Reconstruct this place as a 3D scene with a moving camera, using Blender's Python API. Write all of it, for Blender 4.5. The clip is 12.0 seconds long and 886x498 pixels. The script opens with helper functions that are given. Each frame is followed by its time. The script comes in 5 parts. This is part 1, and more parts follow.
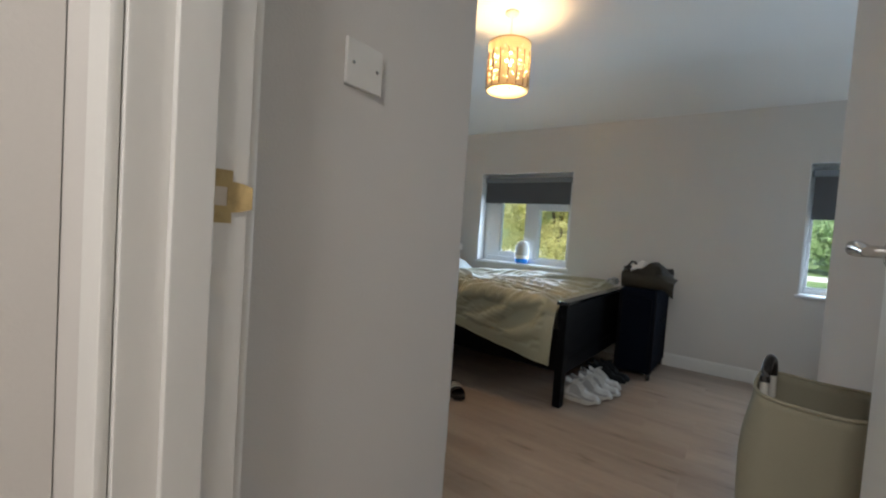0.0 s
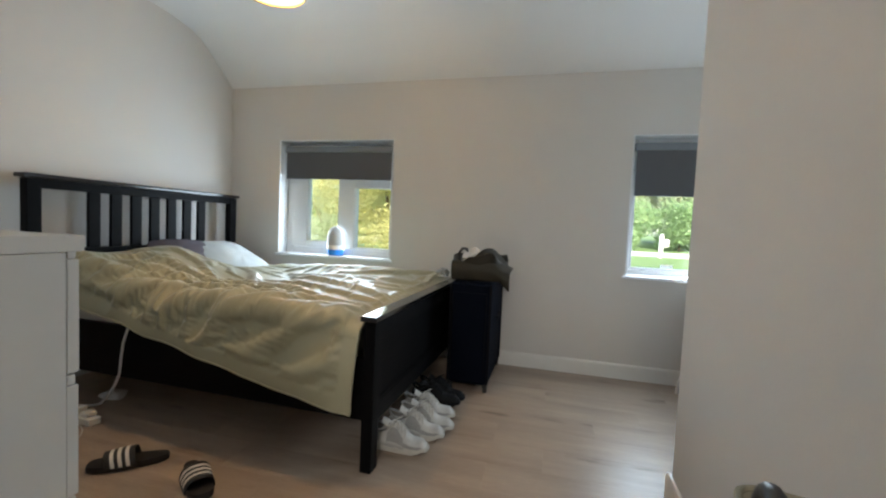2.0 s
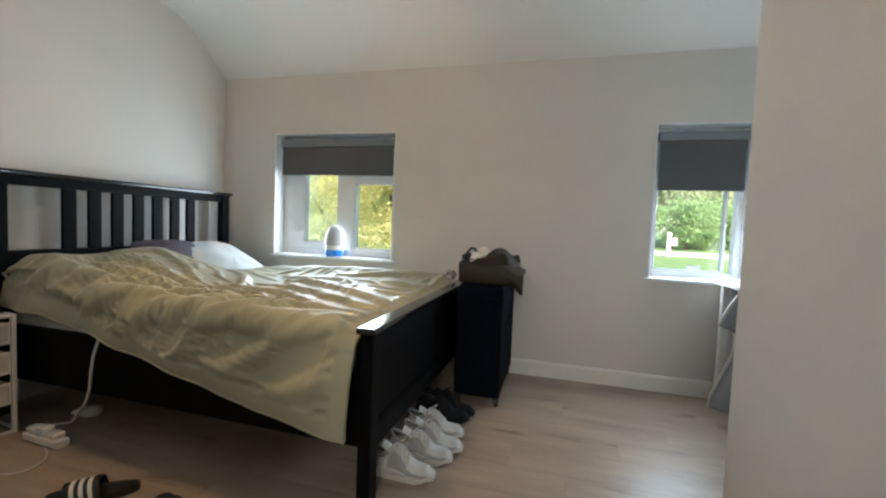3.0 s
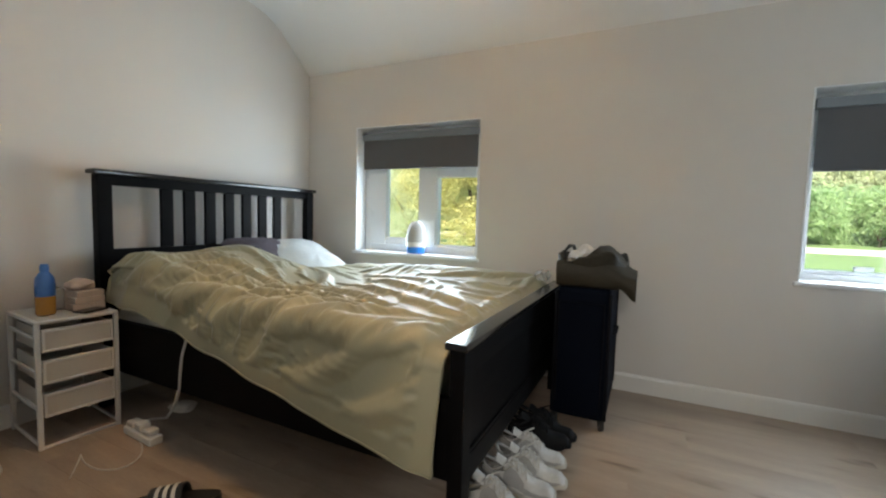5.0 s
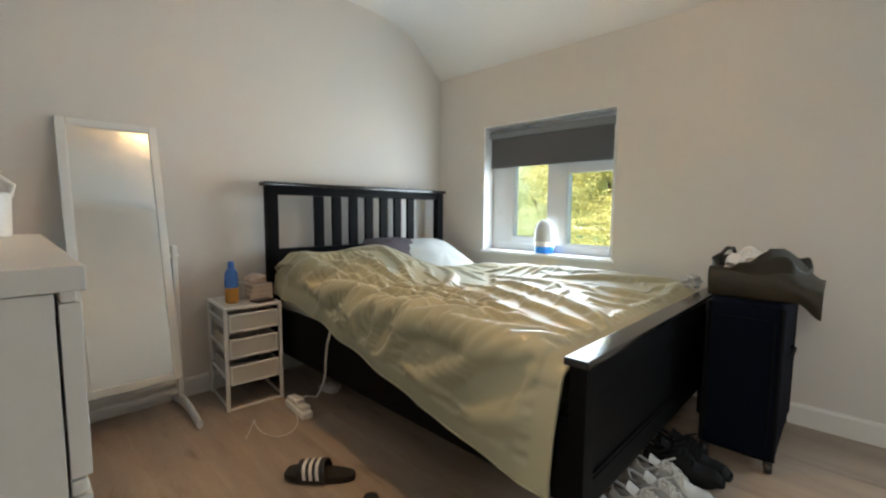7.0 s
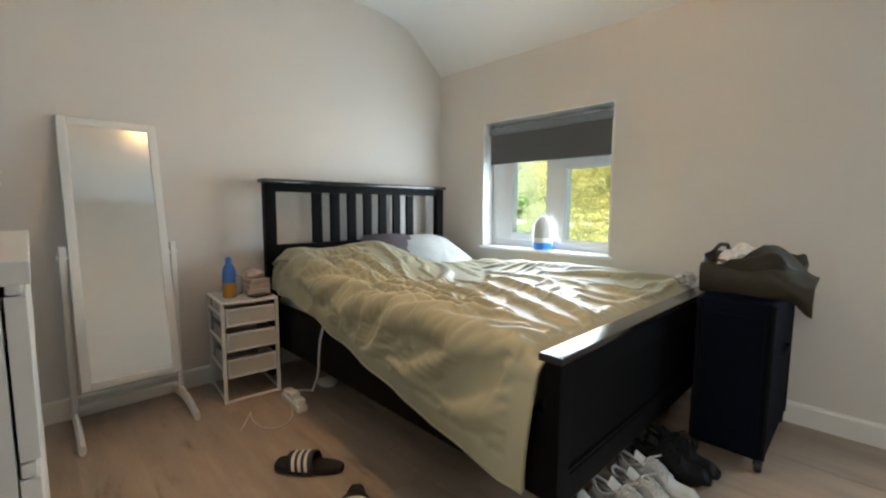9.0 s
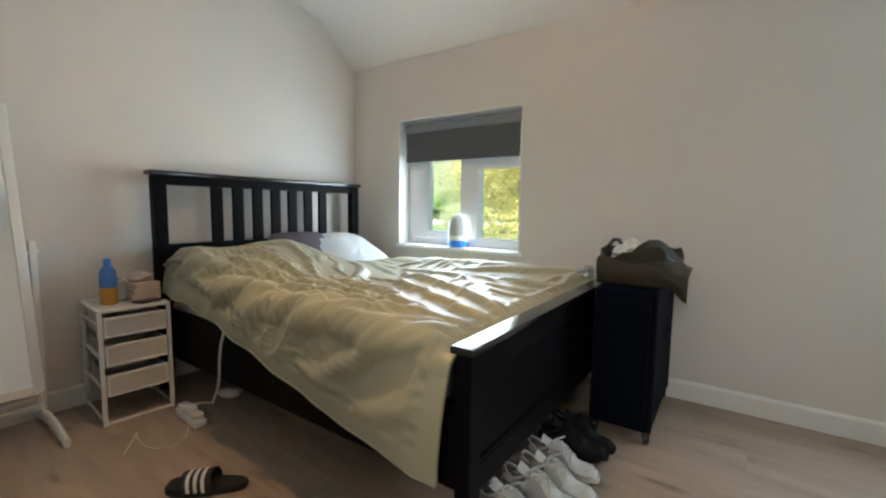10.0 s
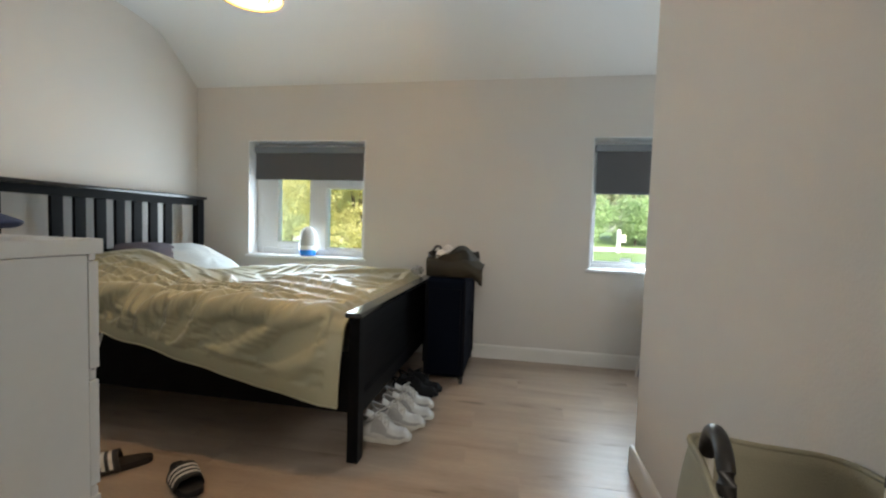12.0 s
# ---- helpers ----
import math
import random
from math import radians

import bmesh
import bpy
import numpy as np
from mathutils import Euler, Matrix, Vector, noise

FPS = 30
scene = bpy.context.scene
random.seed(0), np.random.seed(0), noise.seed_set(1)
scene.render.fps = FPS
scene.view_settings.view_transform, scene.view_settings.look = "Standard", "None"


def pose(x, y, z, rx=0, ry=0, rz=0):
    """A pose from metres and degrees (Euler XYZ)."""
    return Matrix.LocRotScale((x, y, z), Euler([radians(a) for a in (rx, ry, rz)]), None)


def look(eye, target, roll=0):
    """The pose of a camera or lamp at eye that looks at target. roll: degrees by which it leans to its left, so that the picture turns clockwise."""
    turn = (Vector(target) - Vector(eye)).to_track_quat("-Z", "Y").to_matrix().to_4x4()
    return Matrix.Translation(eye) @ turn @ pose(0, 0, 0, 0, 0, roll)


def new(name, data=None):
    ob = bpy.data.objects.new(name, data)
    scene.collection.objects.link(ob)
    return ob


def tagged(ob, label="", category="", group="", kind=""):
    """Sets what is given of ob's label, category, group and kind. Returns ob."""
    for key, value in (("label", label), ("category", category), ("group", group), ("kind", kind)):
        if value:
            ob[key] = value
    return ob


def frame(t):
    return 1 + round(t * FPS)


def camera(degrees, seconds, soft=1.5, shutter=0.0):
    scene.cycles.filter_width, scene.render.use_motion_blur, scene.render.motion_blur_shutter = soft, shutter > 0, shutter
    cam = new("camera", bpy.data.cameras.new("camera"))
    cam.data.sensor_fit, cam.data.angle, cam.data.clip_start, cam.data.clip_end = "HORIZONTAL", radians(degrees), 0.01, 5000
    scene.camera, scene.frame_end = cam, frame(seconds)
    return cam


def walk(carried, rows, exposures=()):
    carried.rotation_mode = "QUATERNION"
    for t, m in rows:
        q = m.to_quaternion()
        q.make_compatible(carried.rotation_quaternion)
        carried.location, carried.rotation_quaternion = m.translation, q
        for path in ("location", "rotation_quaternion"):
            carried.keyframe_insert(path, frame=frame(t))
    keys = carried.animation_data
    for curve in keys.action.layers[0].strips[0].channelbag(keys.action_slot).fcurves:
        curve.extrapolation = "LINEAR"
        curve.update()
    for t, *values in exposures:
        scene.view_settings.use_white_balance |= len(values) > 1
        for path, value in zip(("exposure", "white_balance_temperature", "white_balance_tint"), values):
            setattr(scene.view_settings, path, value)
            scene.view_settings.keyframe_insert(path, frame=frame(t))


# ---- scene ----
cam = camera(93.2, 12.0, 2.2)
PATH = [
    (0, (0.073, 0.072, 1.022), (-1.099, 1.691, 0.937), 4.0),
    (0.5, (-0.001, 0.337, 1.008), (-0.827, 2.157, 0.923), 3.5),
    (1, (-0.094, 0.612, 1.013), (-0.715, 2.511, 0.923), 3.1),
    (1.5, (-0.107, 0.907, 1.004), (-0.628, 2.836, 0.92), 2.8),
    (2, (-0.107, 1.003, 1.021), (-0.606, 2.937, 0.914), 2.6),
    (2.5, (-0.127, 1.115, 1.019), (-0.63, 3.048, 0.91), 2.5),
    (4.5, (-0.318, 1.404, 0.993), (-1.044, 3.263, 0.859), 1.8),
    (5, (-0.322, 1.441, 1.008), (-1.183, 3.24, 0.862), 1.6),
    (5.5, (-0.322, 1.459, 1.014), (-1.329, 3.18, 0.856), 1.3),
    (6, (-0.32, 1.473, 1.015), (-1.472, 3.1, 0.849), 0.9),
    (6.5, (-0.308, 1.496, 1.024), (-1.59, 3.022, 0.855), 0.6),
    (7, (-0.301, 1.5, 1.039), (-1.679, 2.939, 0.858), 0.4),
    (7.2, (-0.297, 1.514, 1.037), (-1.712, 2.915, 0.856), 0.2),
    (8.8, (-0.224, 1.567, 1.042), (-1.678, 2.927, 0.844), 0.1),
    (9, (-0.223, 1.561, 1.041), (-1.639, 2.959, 0.841), 0.3),
    (9.5, (-0.218, 1.588, 1.027), (-1.514, 3.099, 0.829), 0.4),
    (10, (-0.215, 1.587, 1.024), (-1.337, 3.231, 0.829), 0.8),
    (10.5, (-0.197, 1.534, 1.025), (-1.115, 3.302, 0.843), 1.2),
    (11, (-0.173, 1.42, 1.012), (-0.888, 3.28, 0.852), 1.5),
    (11.5, (-0.157, 1.277, 1.018), (-0.706, 3.195, 0.88), 1.7),
    (12, (-0.145, 0.895, 1.019), (-0.481, 2.864, 0.912), 1.8),
]
EXPOSURES = [(0.0, 1.62, 6150, 10), (0.5, 2.08, 6250, 10), (2.5, 2.22, 6550, 10), (5.0, 2.26, 6750, 10), (6.5, 2.41, 6880, 10), (9.5, 2.41, 6820, 10), (10.5, 2.25, 6550, 10), (12.0, 2.24, 6800, 10)]
walk(cam, [(t, look(eye, target, roll)) for t, eye, target, roll in PATH], EXPOSURES)

# ---- world, sun, large lights ----
world = bpy.data.worlds.new("world")
scene.world = world
world.use_nodes = True
wn = world.node_tree.nodes
sky = wn.new("ShaderNodeTexSky")
sky.sky_type = "NISHITA"
sky.sun_disc = False
sky.sun_elevation = radians(34)
sky.sun_rotation = radians(162)
sky.altitude = 50
sky.dust_density = 2.0
world.node_tree.links.new(sky.outputs[0], wn["Background"].inputs[0])
wn["Background"].inputs[1].default_value = 0.15


def area_light(name, m, sx, sy, power, colour, spread=180):
    data = bpy.data.lights.new(name, "AREA")
    data.shape, data.size, data.size_y = "RECTANGLE", sx, sy
    data.energy, data.color, data.spread = power, colour, radians(spread)
    ob = new(name, data)
    ob.matrix_world = m
    return ob


sun_data = bpy.data.lights.new("sun", "SUN")
sun_data.energy, sun_data.angle, sun_data.color = 3.2, radians(8), (1.0, 0.95, 0.86)
sun = new("sun", sun_data)
sun.matrix_world = look((4, -12, 8.5), (0, 0, 0))

# daylight standing in each window opening, before the panes
for x, w, z, h, inner, outer in ((-1.883, 0.94, 1.055, 0.58, 1.95, 2.4), (0.680, 0.50, 1.015, 0.52, 2.9, 1.3)):
    area_light("window_light", pose(x, 4.178, z, 90, 0, 180), w, h, inner, (0.69, 0.85, 1.0))
    area_light("window_light", pose(x, 4.264, z, 90, 0, 180), w - 0.12, h, outer, (0.70, 0.86, 1.0))
# the ceiling lamp's bulb, and an assumed, unseen lamp filling in from the landing
bulb_data = bpy.data.lights.new("bulb_light", "POINT")
bulb_data.energy, bulb_data.color, bulb_data.shadow_soft_size = 4.4, (1.0, 0.58, 0.26), 0.05
bulb_light = new("bulb_light", bulb_data)
bulb_light.location = (-1.30, 2.562, 2.178)
area_light("landing_fill", pose(0.10, -1.25, 2.30, 35, 0, 0), 0.7, 0.5, 8.0, (1.0, 0.95, 0.88))


# ---- materials ----
def material(name, colour, rough=0.6, metal=0.0, var=0.10, scale=3.0, grain=60.0, bump=0.15, stretch=(1, 1, 1),
             sheen=0.0, coat=0.0, random_each=0.0, spec=0.5, rough_var=0.1, fine=0.5):
    """Procedural surface: two scales of tone variation, roughness breakup and fine relief."""
    m = bpy.data.materials.new(name)
    m.use_nodes = True
    nt = m.node_tree
    n, l = nt.nodes, nt.links
    b = n["Principled BSDF"]
    b.inputs["Metallic"].default_value = metal
    b.inputs["Sheen Weight"].default_value = sheen
    b.inputs["Coat Weight"].default_value = coat
    b.inputs["Specular IOR Level"].default_value = spec
    tc = n.new("ShaderNodeTexCoord")
    mp = n.new("ShaderNodeMapping")
    mp.inputs["Scale"].default_value = stretch
    l.new(tc.outputs["Object"], mp.inputs[0])
    big = n.new("ShaderNodeTexNoise")
    big.inputs["Scale"].default_value, big.inputs["Detail"].default_value = scale, 5
    small = n.new("ShaderNodeTexNoise")
    small.inputs["Scale"].default_value, small.inputs["Detail"].default_value = grain, 3
    l.new(mp.outputs[0], big.inputs["Vector"])
    l.new(mp.outputs[0], small.inputs["Vector"])
    mix = n.new("ShaderNodeMath")
    mix.operation = "MULTIPLY_ADD"
    l.new(small.outputs[0], mix.inputs[0])
    mix.inputs[1].default_value = fine
    l.new(big.outputs[0], mix.inputs[2])
    last = mix
    if random_each:
        info = n.new("ShaderNodeObjectInfo")
        add = n.new("ShaderNodeMath")
        add.operation = "MULTIPLY_ADD"
        l.new(info.outputs["Random"], add.inputs[0])
        add.inputs[1].default_value = random_each
        l.new(mix.outputs[0], add.inputs[2])
        last = add
    ramp = n.new("ShaderNodeMapRange")
    mid = 0.5 + fine * 0.5 + random_each * 0.5
    ramp.inputs["From Min"].default_value, ramp.inputs["From Max"].default_value = mid - 0.45, mid + 0.45
    l.new(last.outputs[0], ramp.inputs[0])
    cm = n.new("ShaderNodeMix")
    cm.data_type = "RGBA"
    cm.inputs["A"].default_value = (*[max(0, c * (1 - var)) for c in colour], 1)
    cm.inputs["B"].default_value = (*[min(1, c * (1 + var)) for c in colour], 1)
    l.new(ramp.outputs[0], cm.inputs["Factor"])
    l.new(cm.outputs["Result"], b.inputs["Base Color"])
    rr = n.new("ShaderNodeMapRange")
    rr.inputs["To Min"].default_value, rr.inputs["To Max"].default_value = max(0.02, rough - rough_var), min(1, rough + rough_var)
    l.new(big.outputs[0], rr.inputs[0])
    l.new(rr.outputs[0], b.inputs["Roughness"])
    if bump:
        bp = n.new("ShaderNodeBump")
        bp.inputs["Strength"].default_value, bp.inputs["Distance"].default_value = bump, 0.004
        l.new(small.outputs[0], bp.inputs["Height"])
        l.new(bp.outputs[0], b.inputs["Normal"])
    return m


WALL = material("wall_paint", (0.675, 0.645, 0.61), 0.85, var=0.03, scale=1.2, grain=180, bump=0.12)
CEIL = material("ceiling_paint", (0.83, 0.825, 0.81), 0.9, var=0.025, scale=1.0, grain=160, bump=0.1)
TRIM = material("trim_gloss_white", (0.78, 0.765, 0.73), 0.35, var=0.04, scale=4, grain=90, bump=0.06, stretch=(1, 1, 0.3))
PLANK = material("oak_laminate", (0.402, 0.316, 0.248), 0.38, var=0.22, scale=2.4, grain=26, bump=0.06, stretch=(1.0, 9, 1), random_each=0.14, rough_var=0.10, fine=0.7)


def add_knots(m):
    """Dark knots and smoky streaks along the boards, from the boards' own coordinates."""
    n, l = m.node_tree.nodes, m.node_tree.links
    b = n["Principled BSDF"]
    src = b.inputs["Base Color"].links[0].from_socket
    tc, info, add = n.new("ShaderNodeTexCoord"), n.new("ShaderNodeObjectInfo"), n.new("ShaderNodeVectorMath")
    mp, ns, rg, mx = n.new("ShaderNodeMapping"), n.new("ShaderNodeTexNoise"), n.new("ShaderNodeMapRange"), n.new("ShaderNodeMix")
    wave, wr, mx2 = n.new("ShaderNodeTexNoise"), n.new("ShaderNodeMapRange"), n.new("ShaderNodeMix")
    comb = n.new("ShaderNodeCombineXYZ")
    mul = n.new("ShaderNodeMath")
    mul.operation = "MULTIPLY"
    mul.inputs[1].default_value = 40
    l.new(info.outputs["Random"], mul.inputs[0])
    l.new(mul.outputs[0], comb.inputs[0])
    l.new(mul.outputs[0], comb.inputs[1])
    l.new(tc.outputs["Object"], add.inputs[0])
    l.new(comb.outputs[0], add.inputs[1])
    mp.inputs["Scale"].default_value = (2.6, 11, 1)
    l.new(add.outputs[0], mp.inputs[0])
    ns.inputs["Scale"].default_value, ns.inputs["Detail"].default_value = 1.0, 4
    l.new(mp.outputs[0], ns.inputs["Vector"])
    rg.inputs["From Min"].default_value, rg.inputs["From Max"].default_value = 0.62, 0.78
    l.new(ns.outputs[0], rg.inputs[0])
    mx.data_type = mx2.data_type = "RGBA"
    mx.blend_type = mx2.blend_type = "MULTIPLY"
    mx.inputs["B"].default_value = (0.40, 0.36, 0.33, 1)
    l.new(rg.outputs[0], mx.inputs["Factor"])
    l.new(src, mx.inputs["A"])
    wave.inputs["Scale"].default_value, wave.inputs["Detail"].default_value = 0.5, 6
    l.new(mp.outputs[0], wave.inputs["Vector"])
    wr.inputs["From Min"].default_value, wr.inputs["From Max"].default_value = 0.35, 0.70
    l.new(wave.outputs[0], wr.inputs[0])
    mx2.inputs["B"].default_value = (0.72, 0.70, 0.68, 1)
    l.new(wr.outputs[0], mx2.inputs["Factor"])
    l.new(mx.outputs["Result"], mx2.inputs["A"])
    l.new(mx2.outputs["Result"], b.inputs["Base Color"])


add_knots(PLANK)
BLACKWOOD = material("black_brown_wood", (0.005, 0.0048, 0.0052), 0.45, var=0.35, scale=5, grain=60, bump=0.08, stretch=(1, 1, 6), rough_var=0.05, spec=0.05)
BLACKCAP = material("black_brown_lacquer", (0.010, 0.0095, 0.010), 0.16, var=0.3, scale=5, grain=60, bump=0.03, rough_var=0.04, spec=0.6)
DUVET = material("sage_cotton_sateen", (0.355, 0.338, 0.228), 0.40, var=0.08, scale=3, grain=500, bump=0.06, sheen=0.15, rough_var=0.08, spec=0.45)
SHEET = material("pale_sheet", (0.52, 0.51, 0.46), 0.8, var=0.05, scale=4, grain=400, bump=0.15)
PILLOW = material("white_cotton", (0.50, 0.53, 0.53), 0.85, var=0.05, scale=5, grain=350, bump=0.15)
MAUVE = material("grey_mauve_cotton", (0.10, 0.085, 0.105), 0.85, var=0.3, scale=9, grain=300, bump=0.15)
MATTRESS = material("mattress_ticking", (0.55, 0.54, 0.50), 0.9, var=0.06, scale=6, grain=300, bump=0.2)
UPVC = material("white_upvc", (0.80, 0.81, 0.82), 0.3, var=0.02, scale=5, grain=80, bump=0.02)
BLIND = material("charcoal_blind_fabric", (0.105, 0.108, 0.116), 0.85, var=0.08, scale=3, grain=600, bump=0.2)
BLINDTUBE = material("grey_aluminium", (0.22, 0.24, 0.26), 0.45, metal=0.4, var=0.08, scale=8, grain=120, bump=0.05)
LACQUER = material("white_lacquer", (0.70, 0.685, 0.65), 0.42, var=0.03, scale=3, grain=60, bump=0.04)
WHITEMETAL = material("white_powder_coat", (0.76, 0.75, 0.72), 0.4, var=0.03, scale=6, grain=200, bump=0.06)
MESH = material("white_wire_mesh", (0.60, 0.57, 0.52), 0.55, var=0.06, scale=8, grain=300, bump=0.3)
# dark of the floor joints, and painted shade for the chest's drawer gaps
JOINTSHADE = material("dark_joint_and_shade", (0.03, 0.028, 0.026), 0.8, var=0.2, scale=5, grain=60)
NAVY = material("navy_fabric_case", (0.0030, 0.0048, 0.0105), 0.7, var=0.25, scale=5, grain=350, bump=0.25, spec=0.04)
NAVYTRIM = material("black_case_trim", (0.005, 0.005, 0.007), 0.6, var=0.2, scale=8, grain=100, spec=0.1)
BAGMAT = material("dark_olive_plastic_bag", (0.032, 0.026, 0.016), 0.55, var=0.35, scale=7, grain=60, bump=0.4, spec=0.3)
BAGIN = material("bag_black", (0.012, 0.010, 0.009), 0.5, var=0.3, scale=7, grain=60)
TISSUE = material("crumpled_white_paper", (0.74, 0.69, 0.64), 0.85, var=0.10, scale=25, grain=120, bump=0.4)
SHOE = material("white_trainer_leather", (0.60, 0.595, 0.575), 0.5, var=0.22, scale=22, grain=150, bump=0.2)
SHOEGREY = material("grey_trainer_suede", (0.36, 0.355, 0.345), 0.8, var=0.25, scale=18, grain=200, bump=0.3)
SOLE = material("off_white_rubber", (0.58, 0.56, 0.51), 0.6, var=0.12, scale=14, grain=90, bump=0.2)
SHOEDARK = material("black_shoe_mesh", (0.007, 0.007, 0.008), 0.7, var=0.3, scale=20, grain=160, bump=0.3, spec=0.2)
SLIDE = material("black_slider_foam", (0.014, 0.012, 0.011), 0.55, var=0.25, scale=20, grain=160, bump=0.2)
STRIPE = material("white_stripe_rubber", (0.70, 0.67, 0.62), 0.5, var=0.06, scale=20, grain=120)
CANVAS = material("olive_beige_canvas", (0.30, 0.275, 0.20), 0.85, var=0.10, scale=5, grain=420, bump=0.35)
CAPBLACK = material("black_plastic_joint", (0.015, 0.013, 0.012), 0.4, var=0.2, scale=12, grain=80)
TUBEWHITE = material("cream_steel_tube", (0.66, 0.63, 0.57), 0.35, var=0.04, scale=8, grain=80)
CHROME = material("satin_chrome", (0.62, 0.60, 0.57), 0.22, metal=1.0, var=0.06, scale=10, grain=120, bump=0.03, rough_var=0.05)
BRASS = material("worn_brass", (0.52, 0.40, 0.20), 0.35, metal=0.9, var=0.25, scale=40, grain=200, bump=0.1)
PLASTICWHITE = material("white_plastic", (0.74, 0.73, 0.70), 0.35, var=0.03, scale=8, grain=100, bump=0.03)
BLUEGLOW = material("blue_translucent_base", (0.02, 0.22, 0.75), 0.2, var=0.15, scale=12, grain=60)
GREYDOME = material("pale_grey_dome", (0.42, 0.41, 0.39), 0.4, var=0.05, scale=10, grain=80)
BLUECAP = material("blue_plastic_bottle", (0.05, 0.17, 0.48), 0.3, var=0.15, scale=12, grain=80)
JUICE = material("amber_drink", (0.50, 0.24, 0.05), 0.15, var=0.10, scale=10, grain=60)
PAPERS = material("beige_card_boxes", (0.55, 0.44, 0.36), 0.7, var=0.15, scale=12, grain=90, bump=0.2)
PINK = material("pink_beige_cloth", (0.60, 0.48, 0.42), 0.85, var=0.12, scale=16, grain=200, bump=0.3)
NAVYCLOTH = material("navy_blue_cloth", (0.014, 0.026, 0.085), 0.7, var=0.2, scale=10, grain=250, bump=0.25)
CABLE = material("white_cable_plastic", (0.62, 0.60, 0.57), 0.45, var=0.05, scale=10, grain=60)
PALEWOOD = material("pale_pine_leg", (0.62, 0.57, 0.50), 0.5, var=0.10, scale=6, grain=60, stretch=(1, 1, 0.2))
WHITECLOTH = material("white_hanging_cloth", (0.30, 0.31, 0.33), 0.85, var=0.06, scale=6, grain=300, bump=0.2)
ORANGE = material("orange_print", (0.70, 0.26, 0.07), 0.5, var=0.12, scale=20, grain=60)
CARDPALE = material("pale_print", (0.66, 0.68, 0.66), 0.5, var=0.08, scale=20, grain=60)
SCREEN = material("dark_screen", (0.012, 0.013, 0.018), 0.15, var=0.1, scale=5, grain=60)
GREYPLASTIC = material("grey_plastic", (0.16, 0.165, 0.165), 0.4, var=0.1, scale=9, grain=80)
PLASTER_OUT = material("outer_render", (0.55, 0.52, 0.47), 0.9, var=0.08, scale=2, grain=60, bump=0.3)
GRASS = material("lawn_ground", (0.105, 0.17, 0.045), 0.95, var=0.30, scale=0.6, grain=14, bump=0.6)
ROADMAT = material("pale_concrete_path", (0.50, 0.48, 0.44), 0.9, var=0.10, scale=1.0, grain=30, bump=0.3)
BARK = material("bark", (0.10, 0.075, 0.05), 0.95, var=0.3, scale=6, grain=40, bump=0.8, stretch=(1, 1, 0.25))


def leaf_material(name, colour, var):
    m = material(name, colour, 0.6, var=var, scale=0.9, grain=6, bump=0.0)
    b = m.node_tree.nodes["Principled BSDF"]
    t = m.node_tree.nodes.new("ShaderNodeBsdfTranslucent")
    t.inputs[0].default_value = (*[min(1, c * 1.6) for c in colour], 1)
    mx = m.node_tree.nodes.new("ShaderNodeMixShader")
    mx.inputs[0].default_value = 0.6
    out = m.node_tree.nodes["Material Output"]
    m.node_tree.links.new(b.outputs[0], mx.inputs[1])
    m.node_tree.links.new(t.outputs[0], mx.inputs[2])
    m.node_tree.links.new(mx.outputs[0], out.inputs[0])
    return m


# greens raised for outdoor brightness; the pale one carries haze in its colour
LEAF = leaf_material("leaf_green", (0.25, 0.34, 0.17), 0.12)
LEAFPALE = leaf_material("leaf_hazy_pale_green", (0.37, 0.40, 0.26), 0.10)
LEAFYELLOW = leaf_material("leaf_yellow_green", (0.42, 0.40, 0.19), 0.10)


def glass_material():
    m = bpy.data.materials.new("window_glass")
    m.use_nodes = True
    n, l = m.node_tree.nodes, m.node_tree.links
    n.remove(n["Principled BSDF"])
    clear, gloss, mix, fres = n.new("ShaderNodeBsdfTransparent"), n.new("ShaderNodeBsdfGlossy"), n.new("ShaderNodeMixShader"), n.new("ShaderNodeFresnel")
    clear.inputs[0].default_value = (0.96, 0.98, 0.975, 1)
    gloss.inputs["Roughness"].default_value = 0.02
    fres.inputs[0].default_value = 1.45
    l.new(fres.outputs[0], mix.inputs[0])
    l.new(clear.outputs[0], mix.inputs[1])
    l.new(gloss.outputs[0], mix.inputs[2])
    l.new(mix.outputs[0], n["Material Output"].inputs[0])
    return m


GLASS = glass_material()
MIRROR = bpy.data.materials.new("mirror_glass")
MIRROR.use_nodes = True
_b = MIRROR.node_tree.nodes["Principled BSDF"]
_b.inputs["Base Color"].default_value = (0.86, 0.88, 0.87, 1)
_b.inputs["Metallic"].default_value = 1
_b.inputs["Roughness"].default_value = 0.10

CLEARWRAP = bpy.data.materials.new("clear_plastic_film")
CLEARWRAP.use_nodes = True
_b = CLEARWRAP.node_tree.nodes["Principled BSDF"]
_b.inputs["Base Color"].default_value = (0.85, 0.84, 0.80, 1)
_b.inputs["Transmission Weight"].default_value = 0.6
_b.inputs["Roughness"].default_value = 0.25

SHADEMAT = bpy.data.materials.new("gold_lamp_shade")
SHADEMAT.use_nodes = True
_n, _l = SHADEMAT.node_tree.nodes, SHADEMAT.node_tree.links
_b = _n["Principled BSDF"]
_b.inputs["Base Color"].default_value = (0.70, 0.62, 0.48, 1)
_b.inputs["Roughness"].default_value = 0.5
_t = _n.new("ShaderNodeBsdfTranslucent")
_t.inputs[0].default_value = (0.88, 0.80, 0.62, 1)
_m = _n.new("ShaderNodeMixShader")
_m.inputs[0].default_value = 0.27
_l.new(_b.outputs[0], _m.inputs[1])
_l.new(_t.outputs[0], _m.inputs[2])
